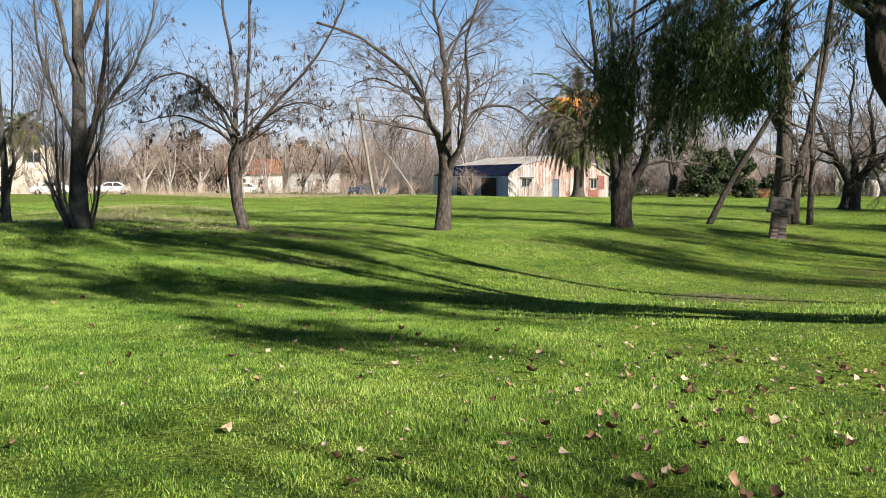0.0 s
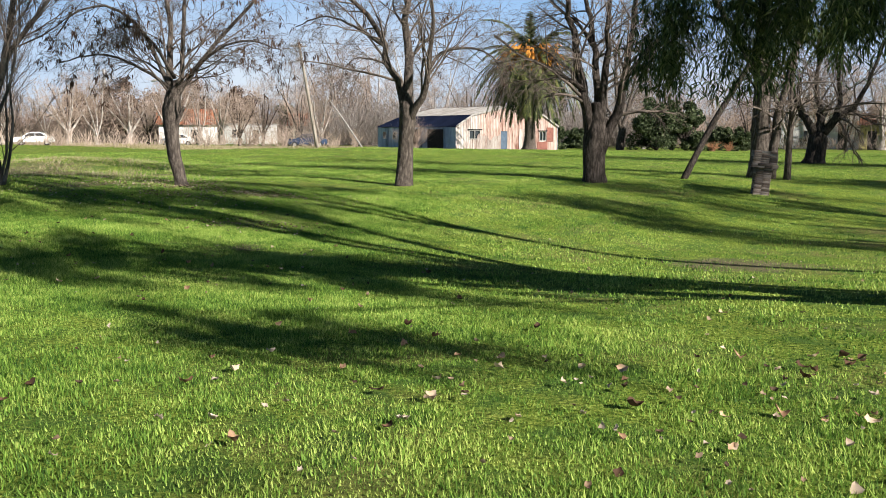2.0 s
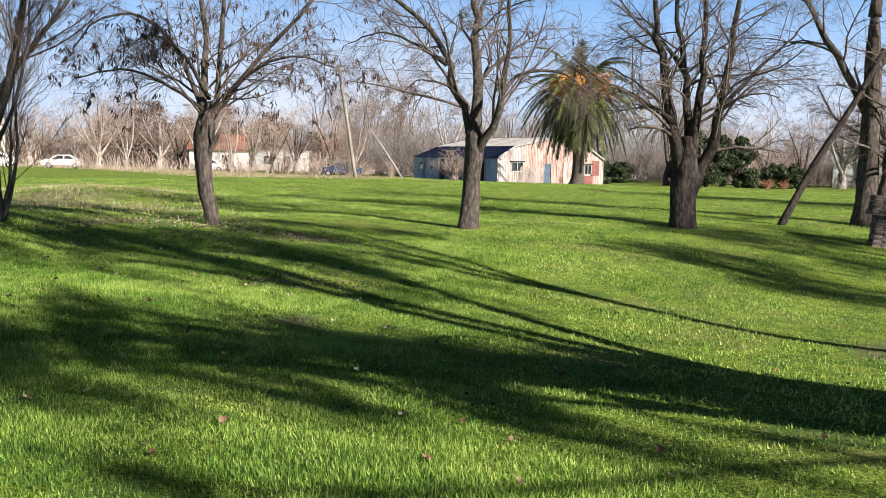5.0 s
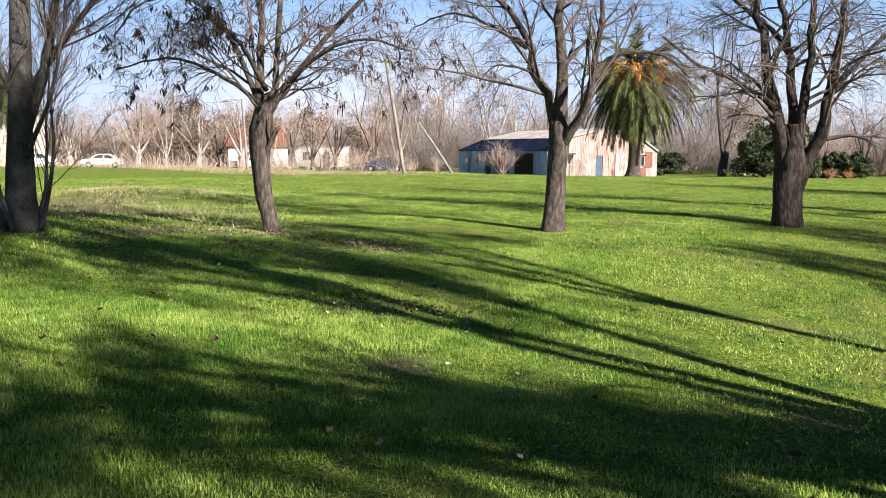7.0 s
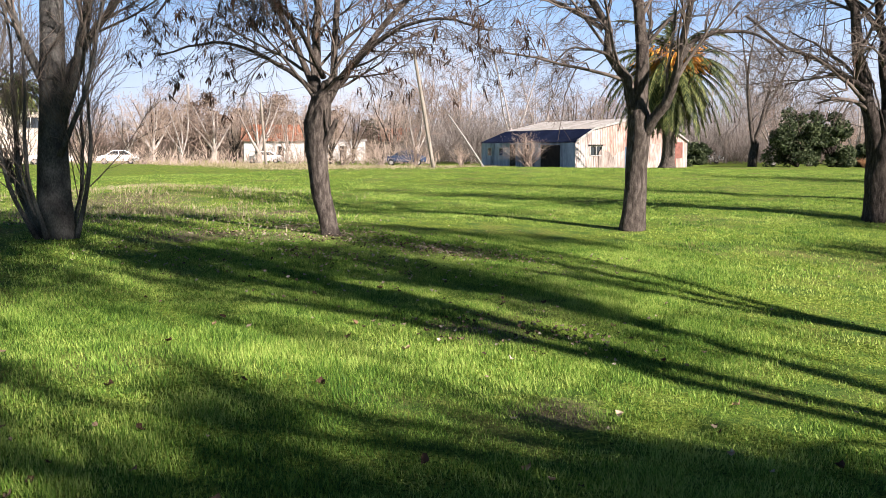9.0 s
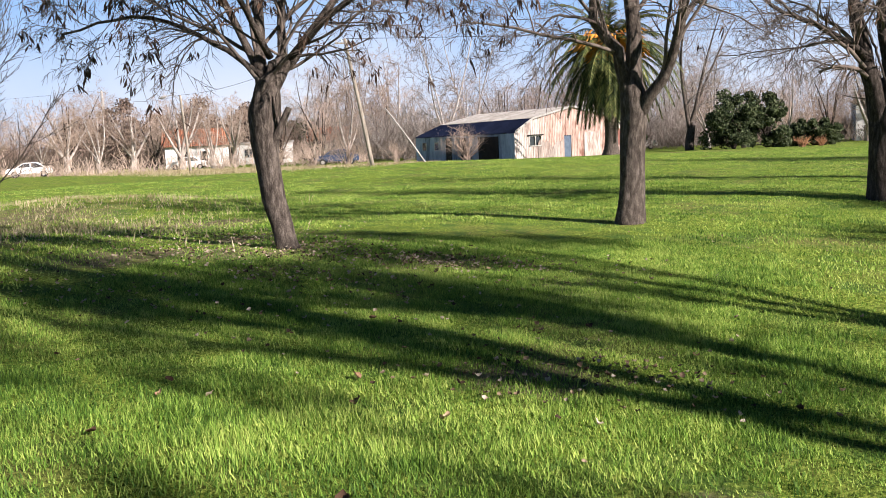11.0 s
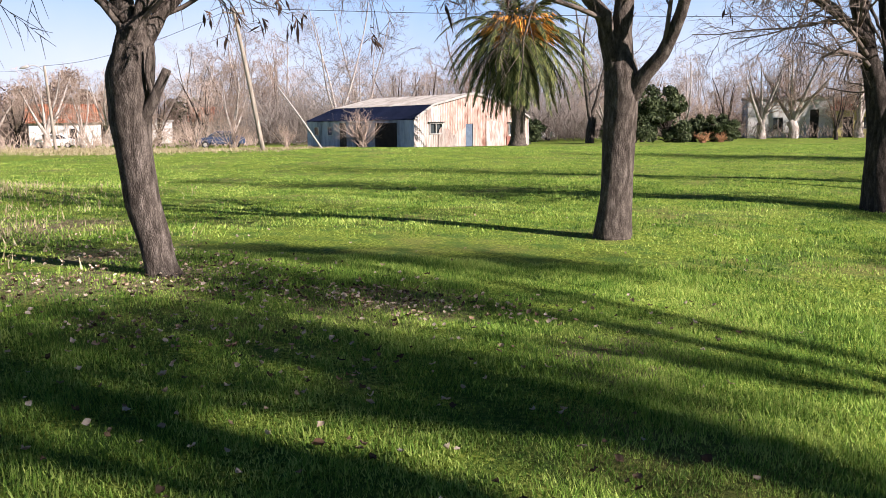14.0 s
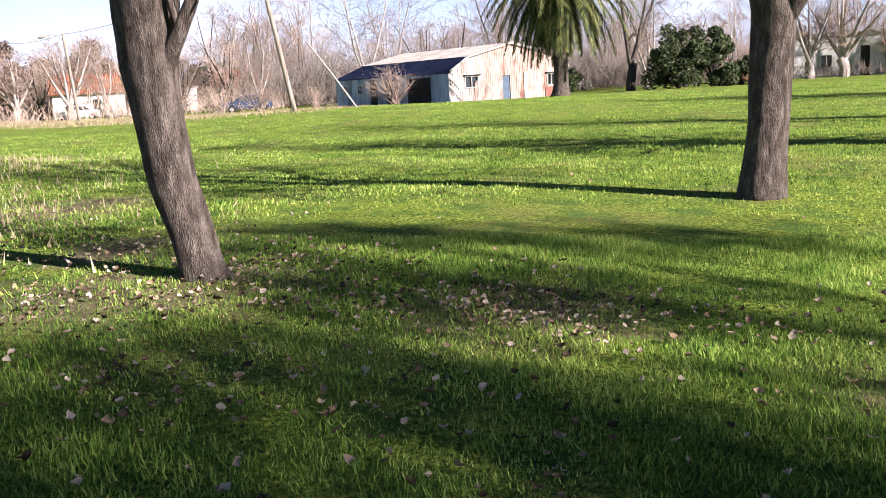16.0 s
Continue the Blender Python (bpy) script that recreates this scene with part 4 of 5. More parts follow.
P1 = utility_pole((-25.6, 58.7), (-1.15, -0.3, 6.9), 0.12, 0.085, POLE, "leaning weathered wooden utility pole by the shed")
P2 = utility_pole((-50.5, 81.9), (-0.5, 0, 6.6), 0.13, 0.09, POLE, "thin weathered wooden utility pole", False)
lamp = thing("street_lamp", Matrix.Translation(P2), "small grey street lamp on a curved arm fixed to a pole", "street lamp")
a = Acc()
tube(a, spline([(0, 0, -0.5), (-0.35, -0.1, -0.12), (-0.8, -0.25, 0.0), (-1.2, -0.35, -0.08)], 10), np.full(10, 0.035), 8, cap=True)
part("arm", a, CONCRETE, lamp)
a = Acc()
tube(a, spline([(-1.1, -0.32, -0.05), (-1.4, -0.42, -0.12), (-1.75, -0.52, -0.22)], 8), [0.05, 0.09, 0.12, 0.13, 0.13, 0.11, 0.08, 0.04], 10, cap=True)
part("lamp_head", a, CONCRETE, lamp, "grey lamp head")
P3 = utility_pole((-90.7, 128.1), (-0.7, 0, 11.5), 0.26, 0.18, CONCRETE, "pale concrete utility pole along the street")


def wire(a0, b0, sag):
    s = np.linspace(0, 1, 24)
    p = a0[None] * (1 - s[:, None]) + b0[None] * s[:, None]
    p[:, 2] -= sag * 4 * s * (1 - s)
    a = Acc()
    tube(a, p, np.full(24, 0.013), 4)
    tagged(part("cable", a, WIRE), "thin black overhead cable strung between poles", "cable", "overhead cables")


P0, PR, PL = np.array([-70.0, -5.0, 8.0]), np.array([70.0, 66.0, 8.5]), np.array([-170.0, 90.0, 10.0])
wire(P1, PR, 1.6)
wire(P1, P2, 0.6)
wire(P2, P3, 1.0)
wire(P3, PL, 1.2)
a = Acc()
tube(a, spline([(0, 0, -0.1), (-1.0, -0.5, 1.6), (-1.95, -1.0, 3.1)], 6), np.linspace(0.05, 0.04, 6), 8, cap=True)
ob = part("stay_pole", a, CONCRETE)
ob.location = (-23.1, 60.6, on(-23.1, 60.6))
tagged(ob, "pale leaning stay pole in front of the shed", "pole")

# ---- palms ----


def palm(foot, height, spread, seed, label, fronds=80, fruit=True):
    rng = np.random.default_rng(seed)
    t = thing("palm_tree", pose(foot[0], foot[1], on(*foot) - 0.05), label, "palm tree", "palm trees")
    a = Acc()
    zs = np.linspace(0, height, 60)
    rr = 0.40 + 0.035 * (np.arange(60) % 2) + 0.25 * np.exp(-zs * 2.5)
    tube(a, np.stack([0.05 * np.sin(zs), 0.04 * np.cos(zs * 0.8), zs], -1), rr, 14, cap=True)
    part("trunk", a, BARK, t, "ringed brown palm trunk")
    green, dry, skirt = Acc(), Acc(), Acc()
    for i in range(fronds):
        s = i / fronds
        yaw = i * 2.39996 + rng.normal(0, 0.1)
        el = radians(72 - 140 * s + rng.normal(0, 7))
        ln = spread * rng.uniform(0.85, 1.1) * (1 if s < 0.5 else 0.88 if s < 0.78 else 0.75)
        tgt = dry if s > 0.78 else green
        k = 12
        p = [np.array([0, 0, height + 0.2 * (1 - s)])]
        d = np.array([math.cos(yaw) * math.cos(el), math.sin(yaw) * math.cos(el), math.sin(el)])
        for j in range(k):
            d = d + np.array([0, 0, -0.18 if s < 0.78 else -0.22])
            d /= np.linalg.norm(d)
            p.append(p[-1] + d * ln / k)
        p = np.array(p)
        tube(tgt, p, np.linspace(0.05, 0.012, k + 1), 4)
        tan = np.gradient(p, axis=0)
        tan /= np.linalg.norm(tan, axis=1, keepdims=True)
        side0 = np.array([-math.sin(yaw), math.cos(yaw), 0])
        m = 60
        f = np.linspace(0.12, 1.0, m)
        q = np.stack([np.interp(f * k, np.arange(k + 1), p[:, c]) for c in range(3)], -1)
        tt = np.stack([np.interp(f * k, np.arange(k + 1), tan[:, c]) for c in range(3)], -1)
        L = (0.62 * np.sin(math.pi * (0.15 + 0.8 * f)) + 0.1)[:, None]
        for sg in (-1, 1):
            lf = tt * 0.9 + sg * side0[None] * 0.75 + np.array([0, 0, -0.35 if s < 0.78 else -1.2]) + rng.normal(0, 0.12, (m, 3))
            lf /= np.linalg.norm(lf, axis=1, keepdims=True)
            w = tt * 0.045
            v = np.stack([q - w, q + w, q + lf * L * 0.6 + w, q + lf * L], 1).reshape(-1, 3)
            tgt.add(v, np.arange(m)[:, None] * 4 + np.arange(4)[None])
    part("fronds", green, PALM_LEAF, t, "arching green palm fronds", smooth=False, kind="stuff")
    part("dry_fronds", dry, PALM_DRY, t, "hanging dry brown fronds", smooth=False, kind="stuff")
    if fruit:
        a = Acc()
        for i in range(9):
            yaw = i * 0.7 + rng.normal(0, 0.1)
            for j in range(95):
                o = np.array([math.cos(yaw), math.sin(yaw), 0]) * rng.uniform(0.7, 2.3) + np.array([0, 0, height + rng.uniform(0.2, 1.3)]) + rng.normal(0, 0.22, 3)
                dd = np.array([math.cos(yaw), math.sin(yaw), -0.8]) * rng.uniform(0.2, 0.5)
                tube(a, [o, o + dd * 0.5, o + dd], [0.065, 0.065, 0.03], 3)
        part("fruit_stalks", a, PALM_FRUIT, t, "orange fruit stalks", kind="stuff")
    return t


palm((-13.8, 72.8), 6.5, 5.6, 41, "date palm with orange fruit stalks and drooping fronds by a shed", 140)
palm((-83, 86), 7.6, 4.4, 43, "date palm with a shaggy trunk far behind the poplar", 90, False)

# ---- far trees ----
FAR = [(6, 5, 10, 0.55, 0.8, 0.2, 0.10), (4, 3, 7, 0.55, 0.8, 0.1, 0.16), (2, 3, 5, 0.55, 0.8, 0.0, 0.2), (1, 3, 0, 0, 0, 0, 0.2)]


def far_tree(seed, height, stems, bark, twig, label, pollard=False, thick=0.28):
    rng = np.random.default_rng(seed)
    t = thing("bare_tree", pose(0, 0, 0), label, "tree", "bare trees along the street")
    a, b = Acc(), Acc()
    hf = height * (0.16 if pollard else 0.14)
    tube(a, spline([(0, 0, -0.2), (rng.normal(0, 0.1), 0, hf * 0.5), (rng.normal(0, 0.15), rng.normal(0, 0.1), hf)], 7), np.linspace(thick * 1.25, thick, 7), 9, wobble=0.06)
    for i in range(stems):
        az = i * 2 * math.pi / stems + rng.normal(0, 0.3)
        tilt = rng.uniform(0.12, 0.5) * (1.3 if pollard else 1)
        d = np.array([math.sin(tilt) * math.cos(az), math.sin(tilt) * math.sin(az), math.cos(tilt)])
        p = [np.array([0, 0, hf * 0.92])]
        k = 7
        L = height * rng.uniform(0.6, 0.82)
        for j in range(k):
            d = d + np.array([0, 0, 0.06]) + rng.normal(0, 0.07, 3)
            d /= np.linalg.norm(d)
            p.append(p[-1] + d * L / k)
        rr = np.linspace(thick * 0.55, 0.03, k + 1)
        tube(a, p, rr, 6)
        sprout(b, np.array(p), rr, L * 0.75, 0, FAR, rng, None, 0.12, 0.014)
    part("trunk", a, bark, t)
    part("twigs", b, twig, t, kind="stuff")
    return t


def place(ob, x, y, turn, size, first=[]):
    c = copy_thing(ob, pose(x, y, on(x, y), 0, 0, turn)) if ob in first else ob
    first.append(ob)
    c.matrix_basis = pose(x, y, on(x, y), 0, 0, turn) @ Matrix.Scale(size, 4)
    return c


kinds = [far_tree(101, 11, 5, BARK_PALE, TWIG_TAN, "bare street tree with fine tan twigs"),
         far_tree(102, 13, 4, BARK, TWIG_GREY, "tall bare tree with grey twigs"),
         far_tree(103, 9, 6, BARK_PALE, TWIG_TAN, "pollarded bare tree with a pale trunk", True, 0.36),
         far_tree(104, 14, 3, BARK_PALE, TWIG_GREY, "slender bare tree with pale upright branches", False, 0.2),
         far_tree(105, 10, 6, BARK_DARK, TWIG_TAN, "bare tree with a dense reddish crown")]
rngp = random.Random(5)


def bearing(az, dist):
    return -math.sin(radians(az)) * dist, math.cos(radians(az)) * dist


# pollarded street trees in front of the houses
for az, dist, k, s in ((34.2, 140, 2, 1.0), (31.5, 150, 2, 1.1), (37.5, 135, 2, 0.95), (41, 132, 2, 0.9), (29.0, 128, 2, 0.95), (26.6, 122, 4, 0.8), (24.4, 118, 4, 0.85), (45, 130, 0, 0.7), (30.3, 118, 0, 0.75), (31.9, 116, 2, 0.9), (33.2, 120, 4, 0.7), (28.0, 110, 4, 0.7), (23.2, 108, 0, 0.75), (36.0, 116, 0, 0.7), (-4.6, 113, 2, 1.15), (-6.2, 114, 2, 1.2), (-9.5, 116, 2, 1.1), (-13, 118, 2, 1.1), (-17, 118, 2, 1.1)):
    x, y = bearing(az, dist)
    place(kinds[k], x, y, rngp.uniform(0, 360), s * rngp.uniform(0.92, 1.08))
# bare woodland behind the shed and the houses
for i in range(84):
    az = 56 - i * 1.03 + rngp.uniform(-0.4, 0.4)
    dist = rngp.uniform(112, 170) if 3 < az < 26 else rngp.uniform(130, 195)
    x, y = bearing(az, dist)
    k = rngp.choice((0, 1, 1, 3, 4, 0))
    place(kinds[k], x, y, rngp.uniform(0, 360), rngp.uniform(0.75, 1.2) * (1.15 if 4 < az < 24 else 0.95))
x, y = bearing(5.05, 98.8)
place(kinds[1], x, y, 40, 1.25)
for az, dist, k, s in ((2.0, 104, 4, 0.7), (-0.4, 108, 0, 0.75), (-2.4, 106, 4, 0.7), (3.6, 108, 0, 0.8), (-7.6, 104, 4, 0.6)):
    x, y = bearing(az, dist)
    place(kinds[k], x, y, rngp.uniform(0, 360), s)
# trees behind and beside the walk that close the park round the lawn
for x, y, k, s in ((16, 24, 1, 0.85), (24, 34, 0, 0.9), (22, 8, 4, 0.9), (30, 18, 1, 1.0), (18, 42, 3, 0.9), (12, -2, 0, 0.8), (-8, -14, 1, 0.9), (10, -20, 4, 0.9), (-30, -4, 3, 0.9), (34, 50, 1, 1.0), (26, 62, 0, 1.0), (12.5, 47.2, 4, 0.9), (16.5, 45.6, 1, 0.9)):
    place(kinds[k], x, y, rngp.uniform(0, 360), s)


def brushwood(seed, count, az0, az1, d0, d1, height, material, label):
    """Thin crossing stems of undergrowth, spread over a stretch of the far edge."""
    rng = np.random.default_rng(seed)
    a = Acc()
    az, dist = np.radians(rng.uniform(az0, az1, count)), rng.uniform(d0, d1, count)
    clump = 0.5 + 0.5 * np.sin(az * 60 + 3 * np.sin(az * 23)) * np.sin(dist * 0.21 + az * 31)
    x, y = -np.sin(az) * dist, np.cos(az) * dist
    H = height * (0.35 + 0.65 * clump) * rng.uniform(0.25, 1.1, count)
    z0 = h(x, y) + H * rng.uniform(0, 0.6, count)
    p0 = np.stack([x, y, z0], -1)
    p1 = p0 + np.stack([rng.normal(0, 0.25, count) * H, rng.normal(0, 0.25, count) * H, H * rng.uniform(0.25, 0.6, count)], -1)
    r = rng.uniform(0.018, 0.045, count)
    ring = [(1.0, 0.0), (-0.5, 0.87), (-0.5, -0.87)]
    v = np.stack([p0 + np.stack([r * c, r * s, 0 * r], -1) for c, s in ring] + [p1 + np.stack([r * c, r * s, 0 * r], -1) * 0.4 for c, s in ring], 1).reshape(-1, 3)
    k = np.arange(count)[:, None] * 6
    a.add(v, np.concatenate([k + np.array([[i, (i + 1) % 3, 3 + (i + 1) % 3, 3 + i]]) for i in range(3)]))
    tagged(part("brushwood", a, material), label, "brushwood", kind="stuff")


# low layers take the darker brown TWIG to stand in for understory shade
brushwood(201, 34000, 20, 58, 148, 200, 8.5, TWIG_TAN, "tangled bare tan brushwood behind the houses")
brushwood(205, 22000, 20, 58, 140, 175, 5.0, TWIG, "brown brushwood under the street trees, darker to suggest shade")
brushwood(202, 26000, 3, 24, 112, 180, 9.0, TWIG_GREY, "tangled bare grey brushwood behind the shed")
brushwood(206, 18000, 3, 24, 112, 165, 5.0, TWIG, "brown brushwood at the foot of the wood, darker to suggest shade")
brushwood(203, 20000, -30, 4, 120, 180, 8.0, TWIG_TAN, "tangled bare brushwood beyond the far lawn")
brushwood(207, 12000, -30, 4, 110, 150, 4.5, TWIG, "brown brushwood beyond the far lawn, darker to suggest shade")
brushwood(204, 2000, 22, 46, 98, 118, 3.0, TWIG_TAN, "low bare tan brushwood along the street")


def leaf_bush(name, x, y, w, d, hh, seed, label, material, leaves=9000, size=0.16, category="shrub"):
    """A shrub of many small leaves in overlapping clumps, on stems."""
    rng = np.random.default_rng(seed)
    t = thing(name, pose(x, y, on(x, y)), label, category)
    a = Acc()
    clumps = []
    for i in range(48):
        az, rr = rng.uniform(0, 2 * math.pi), math.sqrt(rng.random())
        cz = hh * rng.uniform(0.05, 0.88) * (1 - 0.35 * rr)
        c = np.array([math.cos(az) * rr * w * 0.42, math.sin(az) * rr * d * 0.42, cz])
        clumps.append((c, rng.uniform(0.08, 0.17) * min(w, hh)))
        tube(a, spline([(0, 0, -0.1), (c[0] * 0.3, c[1] * 0.3, c[2] * 0.6), c], 5), np.linspace(0.06, 0.015, 5), 4)
    part("stems", a, BARK_DARK, t, kind="stuff")
    b = Acc()
    per = leaves // len(clumps)
    for c, r in clumps:
        n = rng.normal(0, 1, (per, 3))
        n /= np.linalg.norm(n, axis=1, keepdims=True)
        o = c + n * (r * rng.random((per, 1)) ** 0.4) * np.array([1, 1, 0.85])
        o[:, 2] = np.maximum(o[:, 2], 0.05)
        u = rng.normal(0, 1, (per, 3))
        u /= np.linalg.norm(u, axis=1, keepdims=True)
        w2 = np.cross(u, rng.normal(0, 1, (per, 3)))
        w2 /= np.linalg.norm(w2, axis=1, keepdims=True) + 1e-6
        s = size * rng.uniform(0.6, 1.3, (per, 1))
        v = np.stack([o - u * s, o + w2 * s * 0.5, o + u * s, o - w2 * s * 0.5], 1).reshape(-1, 3)
        b.add(v, np.arange(per)[:, None] * 4 + np.arange(4)[None])
    part("leaves", b, material, t, smooth=False, kind="stuff")
    return t


for az, dist, w, hh, sd in ((2.9, 96, 5.6, 6.4, 1), (1.2, 97, 4.2, 5.6, 2), (-1.3, 100, 5.0, 3.4, 3), (9.2, 97, 3.0, 4.2, 5), (7.6, 110, 3.0, 3.0, 6)):
    x, y = bearing(az, dist)
    leaf_bush("evergreen_shrub", x, y, w, w, hh, sd, "dense dark evergreen shrub at the lawn's far edge", EVERGREEN, 10000, 0.15)
for az, dist, w, hh, sd in ((34.6, 150, 11, 11.5, 81), (31.0, 152, 12, 12.0, 82), (28.2, 150, 10, 10.5, 83), (36.8, 156, 9, 9.5, 84)):
    x, y = bearing(az, dist)
    leaf_bush("brown_tree", x, y, w, w, hh, sd, "dense brown winter tree behind the houses", BROWN_LEAF, 9000, 0.2, "tree")
for az, dist, w, hh, sd in ((24.5, 165, 8, 9, 9), (12, 170, 9, 8, 10)):
    x, y = bearing(az, dist)
    leaf_bush("evergreen_tree", x, y, w, w, hh, sd, "dark broad evergreen tree behind the houses", EVERGREEN, 6000, 0.3, "tree")


def bare_bush(x, y, w, hh, seed, twig, label, stems=26, name="bare_shrub"):
    rng = np.random.default_rng(seed)
    t = thing(name, pose(x, y, on(x, y)), label, "shrub", "bare shrubs")
    a = Acc()
    st = [(5, 4, 7, 0.55, 0.7, 0.1, 0.14), (4, 3, 6, 0.5, 0.8, -0.05, 0.18), (3, 3, 0, 0, 0, -0.1, 0.2)]
    for i in range(stems):
        az, tl = rng.uniform(0, 2 * math.pi), rng.uniform(0.1, 1.0)
        d = np.array([math.sin(tl) * math.cos(az), math.sin(tl) * math.sin(az), math.cos(tl)])
        grow(a, rng.normal(0, 0.12, 3) * [1, 1, 0], d, hh * rng.uniform(0.6, 1.0), 0.035, 0, st, rng)
    ob = part("stems", a, twig, t, kind="stuff")
    ob.scale = (w / (1.5 * hh), w / (1.5 * hh), 1)
    return t


bare_bush(-26.0, 82.3, 5.0, 2.7, 61, TWIG_TAN, "bare pale shrub in front of the shed's side wall")
for az, dist, w, hh, sd in ((25.5, 92, 6, 3.2, 62), (27.5, 94, 6, 3.0, 63), (23.6, 92, 5, 2.6, 64), (30, 108, 6, 3, 65), (38, 110, 6, 3.2, 66), (21.2, 88, 3, 1.8, 67), (43.5, 118, 8, 4, 68)):
    x, y = bearing(az, dist)
    bare_bush(x, y, w, hh, sd, TWIG_TAN, "bare tangled tan shrub along the street", 16)
for az, dist, w, hh, sd in ((-0.3, 93, 2.0, 0.9, 71), (-1.2, 93, 1.4, 0.8, 72)):
    x, y = bearing(az, dist)
    bare_bush(x, y, w, hh, sd, ORANGE_BUSH, "low orange-brown dry shrub", 14)

# ---- houses ----


def house(x, y, turn, w, d, wall_h, roof_h, wall, roof_mat, label, openings, flat=False):
    """A low house. Its front faces -y before the turn; openings: (from, to, bottom, top, kind)."""
    t = thing("house", pose(x, y, on(x, y) - 0.05, 0, 0, turn), label, "house")
    front = tagged(new("wall"), "front wall")
    front.parent = t
    xs = sorted({0, w, *[e for o in openings for e in o[:2]]})
    for x0, x1 in zip(xs, xs[1:]):
        o = [o for o in openings if o[0] <= (x0 + x1) / 2 <= o[1]]
        for z0, z1 in ([(0, wall_h)] if not o else [(0, o[0][2]), (o[0][3], wall_h)]):
            if z1 - z0 > 0.01:
                box_part("wall_section", (x0, 0, z0), (x1, 0.25, z1), wall, front)
    for n, lo, hi in (("wall", (0, 0.25, 0), (0.25, d, wall_h)), ("wall", (w - 0.25, 0.25, 0), (w, d, wall_h)), ("wall", (0.25, d - 0.25, 0), (w - 0.25, d, wall_h))):
        box_part(n, lo, hi, wall, t)
    for x0, x1, z0, z1, kind in openings:
        if kind == "door":
            box_part("door", (x0, 0.10, 0), (x1, 0.16, z1), DARK, t, "dark wooden house door")
        else:
            wd = box_part("window", (x0, 0.14, z0), (x1, 0.17, z1), GLASS_DARK, t, "dark window pane")
            box_part("sill", (x0 - 0.08, -0.08, z0 - 0.08), (x1 + 0.08, 0.14, z0), CONCRETE, wd)
            box_part("frame", ((x0 + x1) / 2 - 0.03, 0.10, z0), ((x0 + x1) / 2 + 0.03, 0.139, z1), WHITE, wd)
    if flat:
        box_part("roof", (-0.2, -0.2, wall_h), (w + 0.2, d + 0.2, wall_h + 0.22), CONCRETE, t)
        return t
    rf = tagged(new("roof"), "low pitched clay tile roof")
    rf.parent = t
    for sg in (0, 1):
        y0, y1 = (-0.5, d / 2) if sg == 0 else (d + 0.5, d / 2)
        for i in range(8):
            x0, x1 = -0.4 + (w + 0.8) * i / 8, -0.4 + (w + 0.8) * (i + 1) / 8 + 0.03
            a = corrugated(x1 - x0, lambda s: 0, lambda s: 1, lambda s, k, o, x0=x0, y0=y0, y1=y1, i=i: (x0 + s, y0 + k * (y1 - y0), wall_h - 0.1 + k * roof_h + o + 0.01 * (i % 2)), 0.3, 0.05)
            part("roof_tiles", a, roof_mat, rf, smooth=False)
    a = Acc()
    for xx in (0.1, w - 0.1):
        a.add([(xx, 0.05, wall_h), (xx, d - 0.05, wall_h), (xx, d / 2, wall_h + roof_h - 0.15)], None, [(0, 1, 2)])
    part("gable_end", a, wall, t, smooth=False)
    return t


W2 = [(1.5, 2.7, 1.0, 2.1, "window"), (4.4, 5.3, 0, 2.1, "door"), (7.0, 8.4, 1.0, 2.1, "window")]
x, y = bearing(32.6, 137)
house(x, y, 30, 8.0, 8, 2.9, 2.3, WHITE, TILE, "white house with an orange clay tile roof", W2[:2])
x, y = bearing(25.0, 122)
house(x, y, 22, 4.2, 7, 2.7, 1.7, CREAM, TILE, "small cream house with an orange tile roof", [(0.6, 1.5, 1.0, 2.0, "window"), (2.6, 3.5, 0, 2.1, "door")])
x, y = bearing(22.5, 132)
house(x, y, 22, 9, 7, 2.9, 1.5, WHITE, CONCRETE, "low white house behind bare trees", W2[:2], True)
x, y = bearing(29.0, 140)
house(x, y, 27, 8, 7, 2.8, 1.5, WHITE, CONCRETE, "low white house with a flat roof", W2[:2], True)
x, y = bearing(46.5, 118)
house(x, y, 44, 9, 8, 5.6, 1.5, CREAM, CONCRETE, "two-storey cream house with a flat roof", [(1, 2.4, 1, 2.2, "window"), (5.5, 7, 3.8, 4.9, "window")], True)
x, y = bearing(-4.2, 118)
house(x, y, -6, 8.6, 8, 4.2, 1.5, WHITE, CONCRETE, "white house with a tall dark doorway", [(2.6, 3.6, 1.0, 2.2, "window"), (6.3, 7.2, 0, 3.0, "door")], True)
x, y = bearing(-8.4, 117)
house(x, y, -8, 10, 8, 3.0, 1.4, YELLOW, TILE, "yellow house with a white base and tile roof", [(0.8, 1.8, 0, 2.2, "door"), (2.8, 4.2, 1.0, 2.2, "window"), (5.6, 7, 1.0, 2.2, "window")])
x, y = bearing(9.5, 140)
house(x, y, 8, 9, 7, 3.0, 1.5, CREAM, CONCRETE, "low cream house beyond the street", W2, True)

# ---- cars ----


